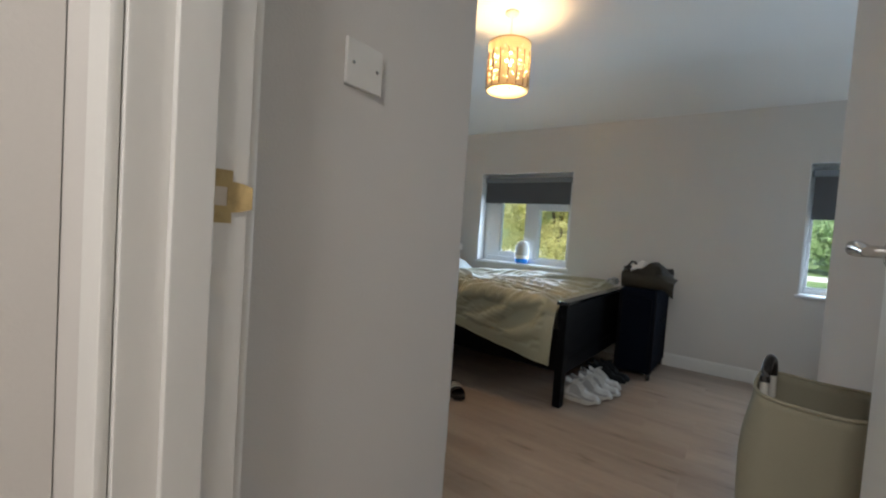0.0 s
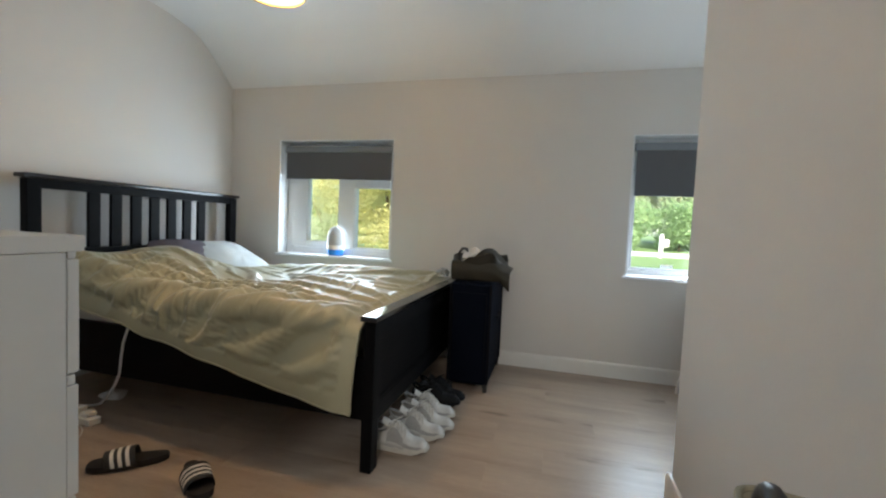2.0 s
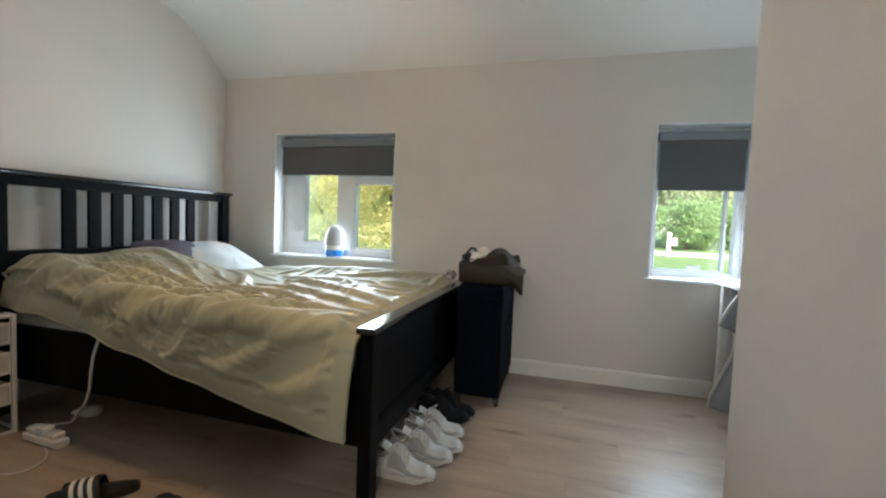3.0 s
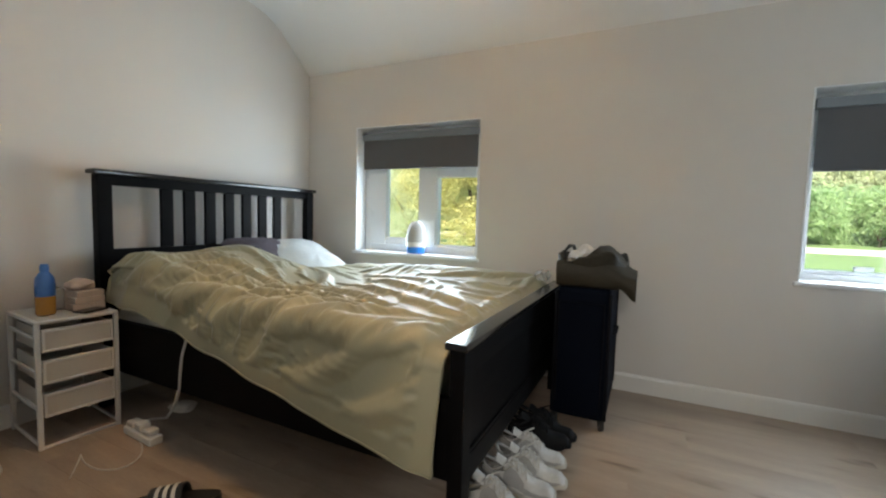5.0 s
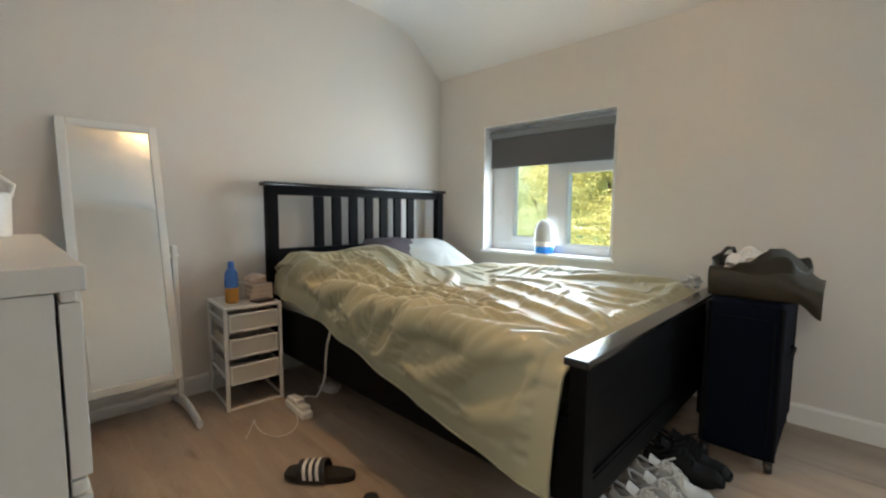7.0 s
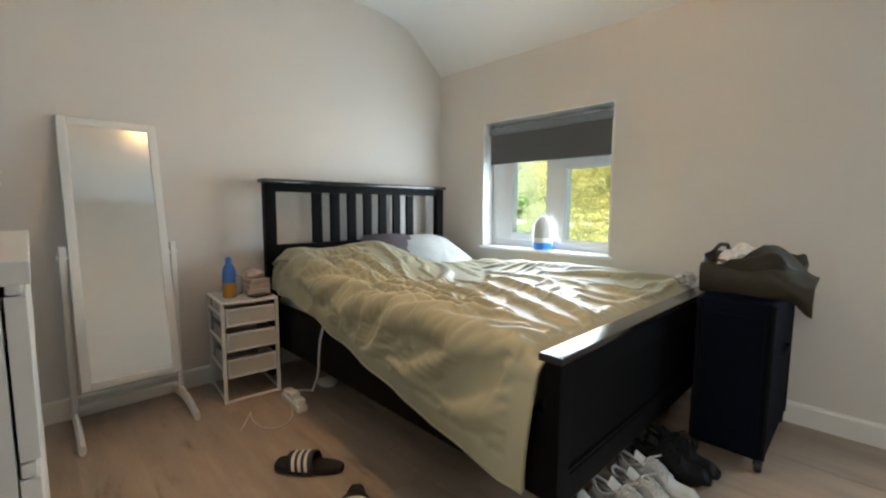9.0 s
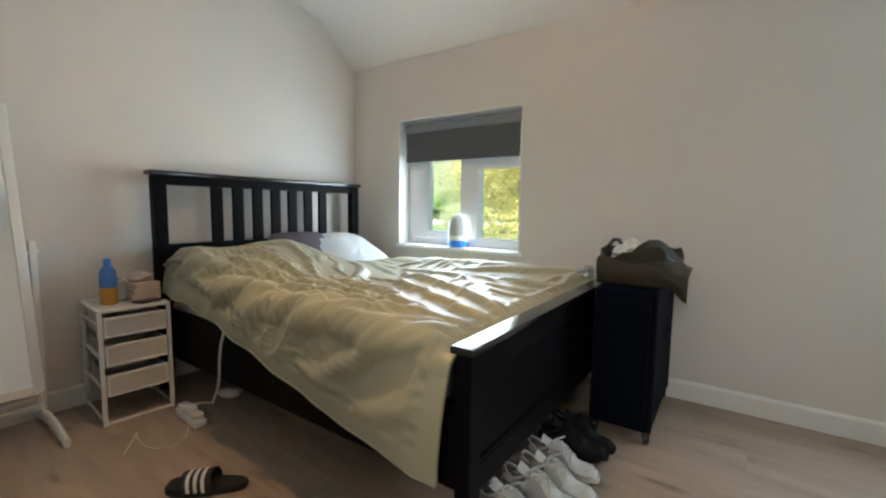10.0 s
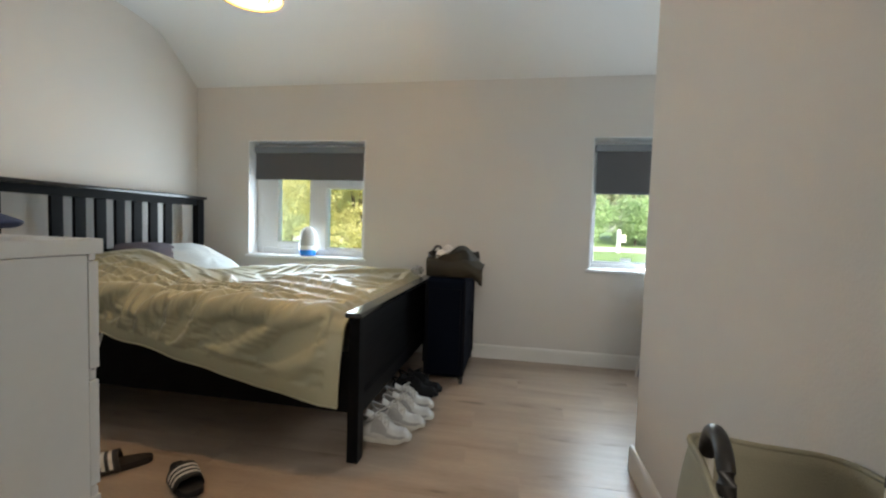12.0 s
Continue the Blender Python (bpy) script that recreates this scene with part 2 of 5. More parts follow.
_l.new(_m.outputs[0], _n["Material Output"].inputs[0])

BULB = bpy.data.materials.new("lit_bulb")
BULB.use_nodes = True
_b = BULB.node_tree.nodes["Principled BSDF"]
_b.inputs["Base Color"].default_value = (1, 0.9, 0.75, 1)
_b.inputs["Emission Color"].default_value = (1.0, 0.78, 0.45, 1)
_b.inputs["Emission Strength"].default_value = 20


# ---- mesh helpers ----
def mesh_of(bm, name, mat, smooth=None):
    me = bpy.data.meshes.new(name)
    bmesh.ops.recalc_face_normals(bm, faces=bm.faces)
    bm.to_mesh(me)
    bm.free()
    me.materials.append(mat)
    if smooth is not None:
        for p in me.polygons:
            p.use_smooth = True
        if smooth < 180:
            me.set_sharp_from_angle(angle=radians(smooth))
    return me


def part(name, bm, mat, parent=None, label="", smooth=40):
    """One mesh object from a bmesh, under a thing or a part (or at top level)."""
    ob = new(name, mesh_of(bm, name, mat, smooth))
    if parent is not None:
        ob.parent = parent
    if label:
        ob["label"] = label
    if smooth is not None and smooth < 100:
        ob.modifiers.new("weighted_normals", "WEIGHTED_NORMAL").keep_sharp = True
    return ob


def thing(name, m, label, category, group="", kind=""):
    ob = new(name)
    ob.empty_display_size = 0.1
    ob.matrix_world = m
    return tagged(ob, label, category, group, kind)


def box(bm, x0, x1, y0, y1, z0, z1, bevel=0.004, m=None, seg=2):
    ret = bmesh.ops.create_cube(bm, size=1.0)
    vs = ret["verts"]
    for v in vs:
        v.co = Vector((x0 + (v.co.x + 0.5) * (x1 - x0), y0 + (v.co.y + 0.5) * (y1 - y0), z0 + (v.co.z + 0.5) * (z1 - z0)))
    if bevel:
        es = list({e for v in vs for e in v.link_edges})
        out = bmesh.ops.bevel(bm, geom=es, offset=bevel, segments=seg, affect="EDGES", profile=0.5)
        vs = list({v for f in out["faces"] for v in f.verts} | {v for v in vs if v.is_valid})
    if m is not None:
        seen, stack = set(vs), list(vs)
        while stack:
            for e in stack.pop().link_edges:
                for o in e.verts:
                    if o not in seen:
                        seen.add(o)
                        stack.append(o)
        bmesh.ops.transform(bm, matrix=m, verts=list(seen))
    return bm


def boxed(*a, **k):
    return box(bmesh.new(), *a, **k)


def tube(points, radius, seg=10, bm=None, closed=False, radii=None):
    """A round tube along a chain of points."""
    bm = bm or bmesh.new()
    pts = [Vector(p) for p in points]
    rings = []
    up = Vector((0.12, 0.31, 0.94)).normalized()
    for i, p in enumerate(pts):
        a = pts[i - 1] if i or closed else p
        b = pts[(i + 1) % len(pts)] if i < len(pts) - 1 or closed else p
        d = (b - a).normalized()
        s = d.cross(up)
        if s.length < 0.05:
            s = d.cross(Vector((1, 0, 0)))
        s.normalize()
        t = d.cross(s).normalized()
        r = radii[i] if radii else radius
        rings.append([bm.verts.new(p + (s * math.cos(q) + t * math.sin(q)) * r) for q in [2 * math.pi * k / seg for k in range(seg)]])
    for i in range(len(rings) - (0 if closed else 1)):
        a, b = rings[i], rings[(i + 1) % len(rings)]
        for k in range(seg):
            bm.faces.new((a[k], a[(k + 1) % seg], b[(k + 1) % seg], b[k]))
    if not closed:
        bm.faces.new(rings[0])
        bm.faces.new(rings[-1])
    return bm


def lathe(profile, seg=28, m=None, bm=None):
    """A turned shape from (radius, height) pairs."""
    bm = bm or bmesh.new()
    rings = []
    for r, z in profile:
        rings.append([bm.verts.new((r * math.cos(2 * math.pi * k / seg), r * math.sin(2 * math.pi * k / seg), z)) for k in range(seg)])
    for a, b in zip(rings, rings[1:]):
        for k in range(seg):
            bm.faces.new((a[k], a[(k + 1) % seg], b[(k + 1) % seg], b[k]))
    if profile[0][0] > 1e-5:
        bm.faces.new(rings[0])
    if profile[-1][0] > 1e-5:
        bm.faces.new(rings[-1])
    bmesh.ops.remove_doubles(bm, verts=bm.verts, dist=1e-5)
    if m is not None:
        bmesh.ops.transform(bm, matrix=m, verts=bm.verts)
    return bm


def sheet(nu, nv, fn, bm=None, wrap=False):
    """A grid of (nu+1) x (nv+1) points fn(u, v), with u and v from 0 to 1."""
    bm = bm or bmesh.new()
    g = [[bm.verts.new(fn(i / nu, j / nv)) for j in range(nv + (0 if wrap else 1))] for i in range(nu + 1)]
    w = len(g[0])
    for i in range(nu):
        for j in range(nv):
            bm.faces.new((g[i][j], g[i + 1][j], g[i + 1][(j + 1) % w], g[i][(j + 1) % w]))
    return bm


def thicken(ob, t, offset=-1):
    md = ob.modifiers.new("thickness", "SOLIDIFY")
    md.thickness, md.offset = t, offset
    return ob


def prism(points, z0, z1, bm=None):
    """An upright prism over a plan outline."""
    bm = bm or bmesh.new()
    lo = [bm.verts.new((x, y, z0)) for x, y in points]
    hi = [bm.verts.new((x, y, z1)) for x, y in points]
    bm.faces.new(lo)
    bm.faces.new(hi)
    for i in range(len(points)):
        j = (i + 1) % len(points)
        bm.faces.new((lo[i], lo[j], hi[j], hi[i]))
    return bm


def structure(name, bm, mat, label, category="", smooth=None):
    ob = part(name, bm, mat, None, "", smooth)
    return tagged(ob, label, category or name.split("_")[0], "", "structure")


# ---- the plan, in metres ----
LEFT, WIN, CEILZ = -2.895, 4.163, 2.487     # headboard wall, window wall, flat ceiling
PASS_X, PASS_Y = -0.556, 1.028           # end of the passage wall inside the door
NOOK_X, NOOK_Y = 0.392, 2.755            # end of the wall beside the alcove
DOOR_Y0, DOOR_Y1 = 0.237, 0.370          # wall with the door
ALC_X, OUT = 1.75, 0.30                  # far side of the alcove, outer wall thickness
HALL_X0, HALL_X1, HALL_Y = -0.725, 1.30, -1.60
W1 = (-2.401, -1.365, 0.733, 1.694)
W2 = (0.405, 0.957, 0.735, 1.710)
FRAME_Y = 4.285


def wall_with_holes(x0, x1, y0, y1, z0, z1, holes):
    """A thick wall along x, with real openings through it."""
    bm = bmesh.new()
    xs = sorted({x0, x1, *[h[0] for h in holes], *[h[1] for h in holes]})
    zs = sorted({z0, z1, *[h[2] for h in holes], *[h[3] for h in holes]})
    solid = {}
    for i in range(len(xs) - 1):
        for k in range(len(zs) - 1):
            cx, cz = (xs[i] + xs[i + 1]) / 2, (zs[k] + zs[k + 1]) / 2
            solid[i, k] = not any(h[0] < cx < h[1] and h[2] < cz < h[3] for h in holes)
    cache = {}

    def v(x, y, z):
        if (x, y, z) not in cache:
            cache[x, y, z] = bm.verts.new((x, y, z))
        return cache[x, y, z]
    for (i, k), s in solid.items():
        if not s:
            continue
        a, b, c, d = xs[i], xs[i + 1], zs[k], zs[k + 1]
        bm.faces.new([v(a, y0, c), v(b, y0, c), v(b, y0, d), v(a, y0, d)])
        bm.faces.new([v(a, y1, c), v(a, y1, d), v(b, y1, d), v(b, y1, c)])
        for di, dk, q in ((-1, 0, (a, c, a, d)), (1, 0, (b, c, b, d)), (0, -1, (a, c, b, c)), (0, 1, (a, d, b, d))):
            if not solid.get((i + di, k + dk), False):
                bm.faces.new([v(q[0], y0, q[1]), v(q[2], y0, q[3]), v(q[2], y1, q[3]), v(q[0], y1, q[1])])
    return bm


# ---- walls ----
structure("wall_north", wall_with_holes(LEFT - OUT, ALC_X + OUT, WIN, WIN + OUT, -0.3, 2.75, [W1, W2]), WALL, "pale grey painted wall with two small windows", "wall")
structure("wall_west", boxed(LEFT - OUT, LEFT, PASS_Y - 0.12, WIN - 0.002, -0.3, 2.75, bevel=0), WALL, "pale grey painted wall behind the bed's headboard", "wall")
# passage wall and the front wall of the room in one angle, with a soft plastered corner
c = 0.012
structure("wall_passage", prism([(PASS_X - 0.10, DOOR_Y1 + 0.002), (PASS_X, DOOR_Y1 + 0.002), (PASS_X, PASS_Y - c), (PASS_X - c * 0.3, PASS_Y - c * 0.3), (PASS_X - c, PASS_Y),
                                 (LEFT + 0.002, PASS_Y), (LEFT + 0.002, PASS_Y - 0.10), (PASS_X - 0.10, PASS_Y - 0.10)], 0, CEILZ + 0.1), WALL,
          "pale painted wall of the short entrance passage", "wall")
structure("wall_nook", prism([(NOOK_X, DOOR_Y1 + 0.002), (NOOK_X, NOOK_Y - c), (NOOK_X + c * 0.3, NOOK_Y - c * 0.3), (NOOK_X + c, NOOK_Y), (ALC_X, NOOK_Y), (ALC_X, DOOR_Y1 + 0.002)],
                             0, CEILZ + 0.1), WALL, "pale painted wall between the door and the desk alcove", "wall")
structure("wall_east", boxed(ALC_X, ALC_X + OUT, NOOK_Y - 0.1, WIN - 0.002, -0.3, 2.75, bevel=0), WALL, "pale grey painted wall closing the alcove", "wall")
DX0, DX1, DZ = -0.502, 0.343, 2.01
structure("wall_door", wall_with_holes(HALL_X0 - 0.1, HALL_X1 + 0.1, DOOR_Y0, DOOR_Y1, 0, CEILZ + 0.1, [(DX0, DX1, -1, DZ)]), WALL, "pale painted wall with the bedroom doorway", "wall")
structure("wall_hall_west", boxed(HALL_X0 - 0.1, HALL_X0, HALL_Y, DOOR_Y0 - 0.002, 0, CEILZ + 0.1, bevel=0), WALL, "plain painted landing wall", "wall")
structure("wall_hall_east", boxed(HALL_X1, HALL_X1 + 0.1, HALL_Y, DOOR_Y0 - 0.002, 0, CEILZ + 0.1, bevel=0), WALL, "plain painted landing wall", "wall")
structure("wall_hall_south", boxed(HALL_X0 - 0.1, HALL_X1 + 0.1, HALL_Y - 0.1, HALL_Y - 0.002, 0, CEILZ + 0.1, bevel=0), WALL, "plain painted landing wall", "wall")

# ceiling: flat, then curving down to the low eaves over the windows
profile = [(-1.72, 2.489), (3.20, 2.489), (3.42, 2.487), (3.54, 2.481), (3.64, 2.469), (3.72, 2.453), (3.80, 2.425), (3.88, 2.373), (3.98, 2.295), (4.08, 2.214), (4.163, 2.146), (4.185, 2.128)]
bm = bmesh.new()
rows_c = []
for y, z in profile + [(4.50, 2.128), (4.50, 2.80), (-1.72, 2.80)]:
    rows_c.append([bm.verts.new((LEFT - 0.02, y, z)), bm.verts.new((ALC_X + 0.02, y, z + (0.008 if 3.9 < y < 4.7 and z < 2.4 else 0)))])
for i in range(len(rows_c)):
    j = (i + 1) % len(rows_c)
    bm.faces.new((rows_c[i][0], rows_c[i][1], rows_c[j][1], rows_c[j][0]))
bm.faces.new([r[0] for r in rows_c])
bm.faces.new([r[1] for r in rows_c])
structure("ceiling", bm, CEIL, "white painted ceiling curving down above the windows", "ceiling", smooth=25)
# unseen slab, added above the ceiling to block sun and sky
structure("roof", boxed(LEFT - 0.6, ALC_X + 0.6, HALL_Y - 0.3, WIN + 0.55, 2.82, 3.0, bevel=0), PLASTER_OUT, "plain unseen roof slab added to keep sun and sky out", "roof")
structure("floor", boxed(LEFT - 0.05, ALC_X + 0.05, HALL_Y - 0.05, WIN + 0.02, -0.12, -0.009, bevel=0), JOINTSHADE, "grey-brown oak laminate plank floor", "floor")
floor_ob = bpy.data.objects["floor"]

# skirting boards with a rounded top
SK_H, SK_T = 0.105, 0.016


def skirting(name, p, q, inward):
    p, q, n = Vector((*p, 0)), Vector((*q, 0)), Vector((*inward, 0))
    prof = [(0, 0), (SK_T, 0), (SK_T, SK_H - 0.018), (SK_T - 0.002, SK_H - 0.009), (SK_T - 0.007, SK_H - 0.002), (0.003, SK_H), (0, SK_H)]
    bm = bmesh.new()
    a = [bm.verts.new(p + n * d + Vector((0, 0, z))) for d, z in prof]
    b = [bm.verts.new(q + n * d + Vector((0, 0, z))) for d, z in prof]
    for i in range(len(prof)):
        j = (i + 1) % len(prof)
        bm.faces.new((a[i], a[j], b[j], b[i]))
    bm.faces.new(a)
    bm.faces.new(b)
    structure(name, bm, TRIM, "white painted skirting board along the wall foot", "skirting board", smooth=30)


skirting("baseboard_north", (LEFT, WIN), (ALC_X, WIN), (0, -1))
skirting("baseboard_west", (LEFT, PASS_Y), (LEFT, WIN - SK_T - 0.001), (1, 0))
skirting("baseboard_south", (LEFT + SK_T, PASS_Y), (PASS_X + SK_T, PASS_Y), (0, 1))
skirting("baseboard_passage", (PASS_X, DOOR_Y1 + 0.02), (PASS_X, PASS_Y - 0.001), (1, 0))
skirting("baseboard_nook", (NOOK_X, DOOR_Y1 + 0.02), (NOOK_X, NOOK_Y + SK_T), (-1, 0))
skirting("baseboard_alcove", (NOOK_X + 0.001, NOOK_Y), (ALC_X, NOOK_Y), (0, 1))
skirting("baseboard_hall", (HALL_X0, HALL_Y), (HALL_X0, DOOR_Y0 - 0.02), (1, 0))


# ---- doorway: lining, stop, architraves, strike plate, open door ----
JX0, JX1 = -0.474, 0.315


def doorframe():
    ob = thing("door_frame", pose(0, 0, 0), "white glossy painted door lining and architrave of the bedroom doorway", "door frame", "", "structure")
    part("lining", boxed(DX0 + 0.001, JX0, DOOR_Y0 - 0.004, DOOR_Y1 + 0.004, 0, DZ - 0.03, 0.003), TRIM, ob)
    part("lining", boxed(JX1, DX1 - 0.001, DOOR_Y0 - 0.004, DOOR_Y1 + 0.004, 0, DZ - 0.03, 0.003), TRIM, ob)
    part("lining", boxed(DX0 + 0.001, DX1 - 0.001, DOOR_Y0 - 0.004, DOOR_Y1 + 0.004, DZ - 0.03, DZ - 0.001, 0.003), TRIM, ob)
    part("stop", boxed(JX0, JX0 + 0.013, DOOR_Y0 + 0.040, DOOR_Y0 + 0.088, 0, DZ - 0.043, 0.003), TRIM, ob)
    part("stop", boxed(JX1 - 0.013, JX1, DOOR_Y0 + 0.040, DOOR_Y0 + 0.088, 0, DZ - 0.043, 0.003), TRIM, ob)
    part("stop", boxed(JX0, JX1, DOOR_Y0 + 0.040, DOOR_Y0 + 0.088, DZ - 0.043, DZ - 0.03, 0.003), TRIM, ob)
    for y0, y1 in ((DOOR_Y0 - 0.019, DOOR_Y0 - 0.0045), (DOOR_Y1 + 0.0045, DOOR_Y1 + 0.019)):
        part("architrave", boxed(JX0 - 0.075, JX0 - 0.006, y0, y1, 0, DZ + 0.04, 0.005), TRIM, ob)
        part("architrave", boxed(JX1 + 0.006, JX1 + 0.075, y0, y1, 0, DZ + 0.04, 0.005), TRIM, ob)
        part("architrave", boxed(JX0 - 0.006, JX1 + 0.006, y0, y1, DZ - 0.024, DZ + 0.04, 0.005), TRIM, ob)
    return ob


doorframe()

strike = thing("strike_plate", pose(JX0, 0.341, 1.047), "worn brass strike plate screwed to the door lining", "strike plate")
bm = bmesh.new()
for a in ((-0.021, 0.010, -0.034, -0.012), (-0.021, 0.010, 0.012, 0.034), (-0.021, -0.012, -0.012, 0.012), (0.004, 0.010, -0.012, 0.012)):
    box(bm, 0.0003, 0.0022, a[0], a[1], a[2], a[3], 0)
part("plate", bm, BRASS, strike)
part("keep_hole", boxed(-0.004, 0.0006, -0.012, 0.004, -0.012, 0.012, 0), PALEWOOD, strike, "bare wood latch recess")
part("lip", sheet(4, 6, lambda u, v: (0.0022 + 0.010 * v * v, 0.010 + 0.022 * v, (u - 0.5) * 0.040 * (1 - 0.3 * v * v))), BRASS, strike, "curved brass lip")
for z in (-0.024, 0.024):
    part("screw", lathe([(0, 0.0036), (0.003, 0.0033), (0.004, 0.0022), (0.004, 0.001), (0, 0.001)], 12, pose(0, -0.006, z, 0, 90, 0)), BRASS, strike)

door = thing("door_1", pose(JX1 - 0.003, DOOR_Y1 + 0.012, 0.006), "white painted flush door standing open against the wall", "door", "", "structure")
part("leaf", boxed(-0.041, -0.001, 0, 0.738, 0, 1.965, 0.002), TRIM, door)
hd = part("handle", lathe([(0, 0), (0.026, 0), (0.026, 0.006), (0.022, 0.009), (0.010, 0.010), (0.010, 0.045), (0, 0.045)], 24, pose(-0.0415, 0.692, 1.032, 0, -90, 0)), CHROME, door, "satin chrome lever handle on a round rose")
bm = tube([(-0.085, 0.692, 1.032), (-0.092, 0.682, 1.034), (-0.095, 0.662, 1.037), (-0.094, 0.642, 1.038), (-0.091, 0.622, 1.035), (-0.088, 0.602, 1.030)], 0.01, 12, radii=[0.0105, 0.0115, 0.011, 0.010, 0.0095, 0.008])
part("lever", bm, CHROME, hd)
part("latch_plate", boxed(-0.032, -0.010, 0.7375, 0.7395, 1.0, 1.06, 0.0004), BRASS, door, "brass latch plate in the door edge")
for z in (0.22, 1.75):
    part("hinge", tube([(0.002, -0.004, z), (0.002, -0.004, z + 0.09)], 0.005, 8), BRASS, door)

switch = thing("light_switch", pose(PASS_X, 0.634, 1.325), "white plastic double blank wall plate with two screws", "wall plate")
part("plate", boxed(0.0005, 0.009, -0.046, 0.046, -0.043, 0.043, 0.003), PLASTICWHITE, switch)
for y in (-0.030, 0.030):
    part("screw", lathe([(0, 0.0108), (0.003, 0.0105), (0.0036, 0.0095), (0.0036, 0.008), (0, 0.008)], 12, pose(0, y, 0.0, 0, 90, 0)), CHROME, switch)


# ---- windows ----
def bar(bm, x0, x1, z0, z1, y0, y1, bevel=0.006):
    return box(bm, x0, x1, y0, y1, z0, z1, bevel)


def window(name, w, lights, label, f):
    x0, x1, z0, z1 = w
    ob = thing(name, pose((x0 + x1) / 2, FRAME_Y, z0), label, "window", "", "structure")
    hw, h = (x1 - x0) / 2, z1 - z0
    fr = bmesh.new()
    bar(fr, -hw + 0.001, -hw + f, 0.001, h - 0.001, 0, 0.07)
    bar(fr, hw - f, hw - 0.001, 0.001, h - 0.001, 0, 0.07)
    bar(fr, -hw + f, hw - f, 0.001, f, 0, 0.07)
    bar(fr, -hw + f, hw - f, h - f, h - 0.001, 0, 0.07)
    part("window_frame", fr, UPVC, ob)
    for a, b, sash in lights:
        a, b = a - (x0 + x1) / 2, b - (x0 + x1) / 2
        lo, hi = f + 0.001, h - f - 0.001
        if sash:
            s = bmesh.new()
            t = sash
            bar(s, a - t, a, lo, hi, -0.016, 0.05)
            bar(s, b, b + t, lo, hi, -0.016, 0.05)
            bar(s, a, b, lo, lo + 0.055, -0.016, 0.05)
            bar(s, a, b, hi - 0.055, hi, -0.016, 0.05)
            sh = part("sash", s, UPVC, ob)
            p = part("pane", boxed(a - 0.005, b + 0.005, 0.020, 0.026, lo + 0.05, hi - 0.05, 0), GLASS, sh)
        else:
            s = bmesh.new()
            bar(s, a - 0.016, a, lo, hi, -0.004, 0.05, 0.004)
            bar(s, b, b + 0.016, lo, hi, -0.004, 0.05, 0.004)
            bar(s, a, b, lo, lo + 0.016, -0.004, 0.05, 0.004)
            bar(s, a, b, hi - 0.016, hi, -0.004, 0.05, 0.004)
            sh = part("bead", s, UPVC, ob)
            p = part("pane", boxed(a - 0.005, b + 0.005, 0.020, 0.026, lo + 0.012, hi - 0.012, 0), GLASS, sh)
        p.visible_shadow = False
    if len(lights) > 1:
        m0, m1 = lights[0][1] + lights[0][2] - (x0 + x1) / 2, lights[1][0] - lights[1][2] - (x0 + x1) / 2
        part("mullion", boxed(m0 + 0.001, m1 - 0.001, 0.0, 0.06, f + 0.001, h - f - 0.001, 0.005), UPVC, ob)
    # inner board, a little proud of the plaster
    part("window_sill", boxed(-hw - 0.022, hw + 0.022, WIN - 0.020 - FRAME_Y, WIN - 0.001 - FRAME_Y, -0.022, -0.0005, 0.004), UPVC, ob)
    part("window_board", boxed(-hw + 0.001, hw - 0.001, WIN - 0.002 - FRAME_Y, -0.001, -0.018, 0.004, 0.0), UPVC, ob)
    for sx in (-1, 1):
        part("reveal", boxed(min(sx * (hw - 0.004), sx * (hw + 0.004)), max(sx * (hw - 0.004), sx * (hw + 0.004)), WIN - 0.003 - FRAME_Y, -0.001, 0.005, h - 0.001, 0), UPVC, ob)
    part("reveal", boxed(-hw + 0.005, hw - 0.005, WIN - 0.003 - FRAME_Y, -0.001, h - 0.004, h + 0.002, 0), UPVC, ob)
    return ob


win1 = window("window_1", W1, [(-2.190, -1.895, 0.150), (-1.775, -1.425, 0.0)], "white plastic double casement window in a plastered reveal", 0.058)
win2 = window("window_2", W2, [(0.458, 0.852, 0.0)], "narrow white plastic single window in a plastered reveal", 0.038)
part("transom", boxed(-1.775 + 1.883, -1.425 + 1.883, -0.012, 0.055, 1.312 - 0.733, 1.385 - 0.733, 0.005), UPVC, win1)
part("vent_handle", boxed(-0.03, 0.05, -0.022, -0.002, 0.062, 0.085, 0.006), UPVC, win2)


def blind(w, bottom, label):
    x0, x1, z0, z1 = w
    ob = thing("roller_blind", pose((x0 + x1) / 2, 4.232, bottom), label, "roller blind", "roller blinds")
    hw = (x1 - x0) / 2 - 0.022
    top = z1 - 0.058 - bottom
    part("fabric", boxed(-hw + 0.01, hw - 0.01, -0.019, -0.0175, 0.004, top, 0), BLIND, ob)
    part("roller", tube([(-hw + 0.005, 0, top - 0.012), (hw - 0.005, 0, top - 0.012)], 0.020, 20), BLIND, ob)
    part("cassette", boxed(-hw, hw, -0.028, 0.024, top - 0.036, top + 0.016, 0.006), BLINDTUBE, ob, "grey metal head rail")
    part("bottom_bar", boxed(-hw + 0.012, hw - 0.012, -0.024, -0.013, 0.0, 0.018, 0.004), BLIND, ob)
    return ob


blind(W1, 1.375, "charcoal roller blind drawn a third down the window")
blind(W2, 1.298, "dark grey roller blind drawn down over the narrow window")


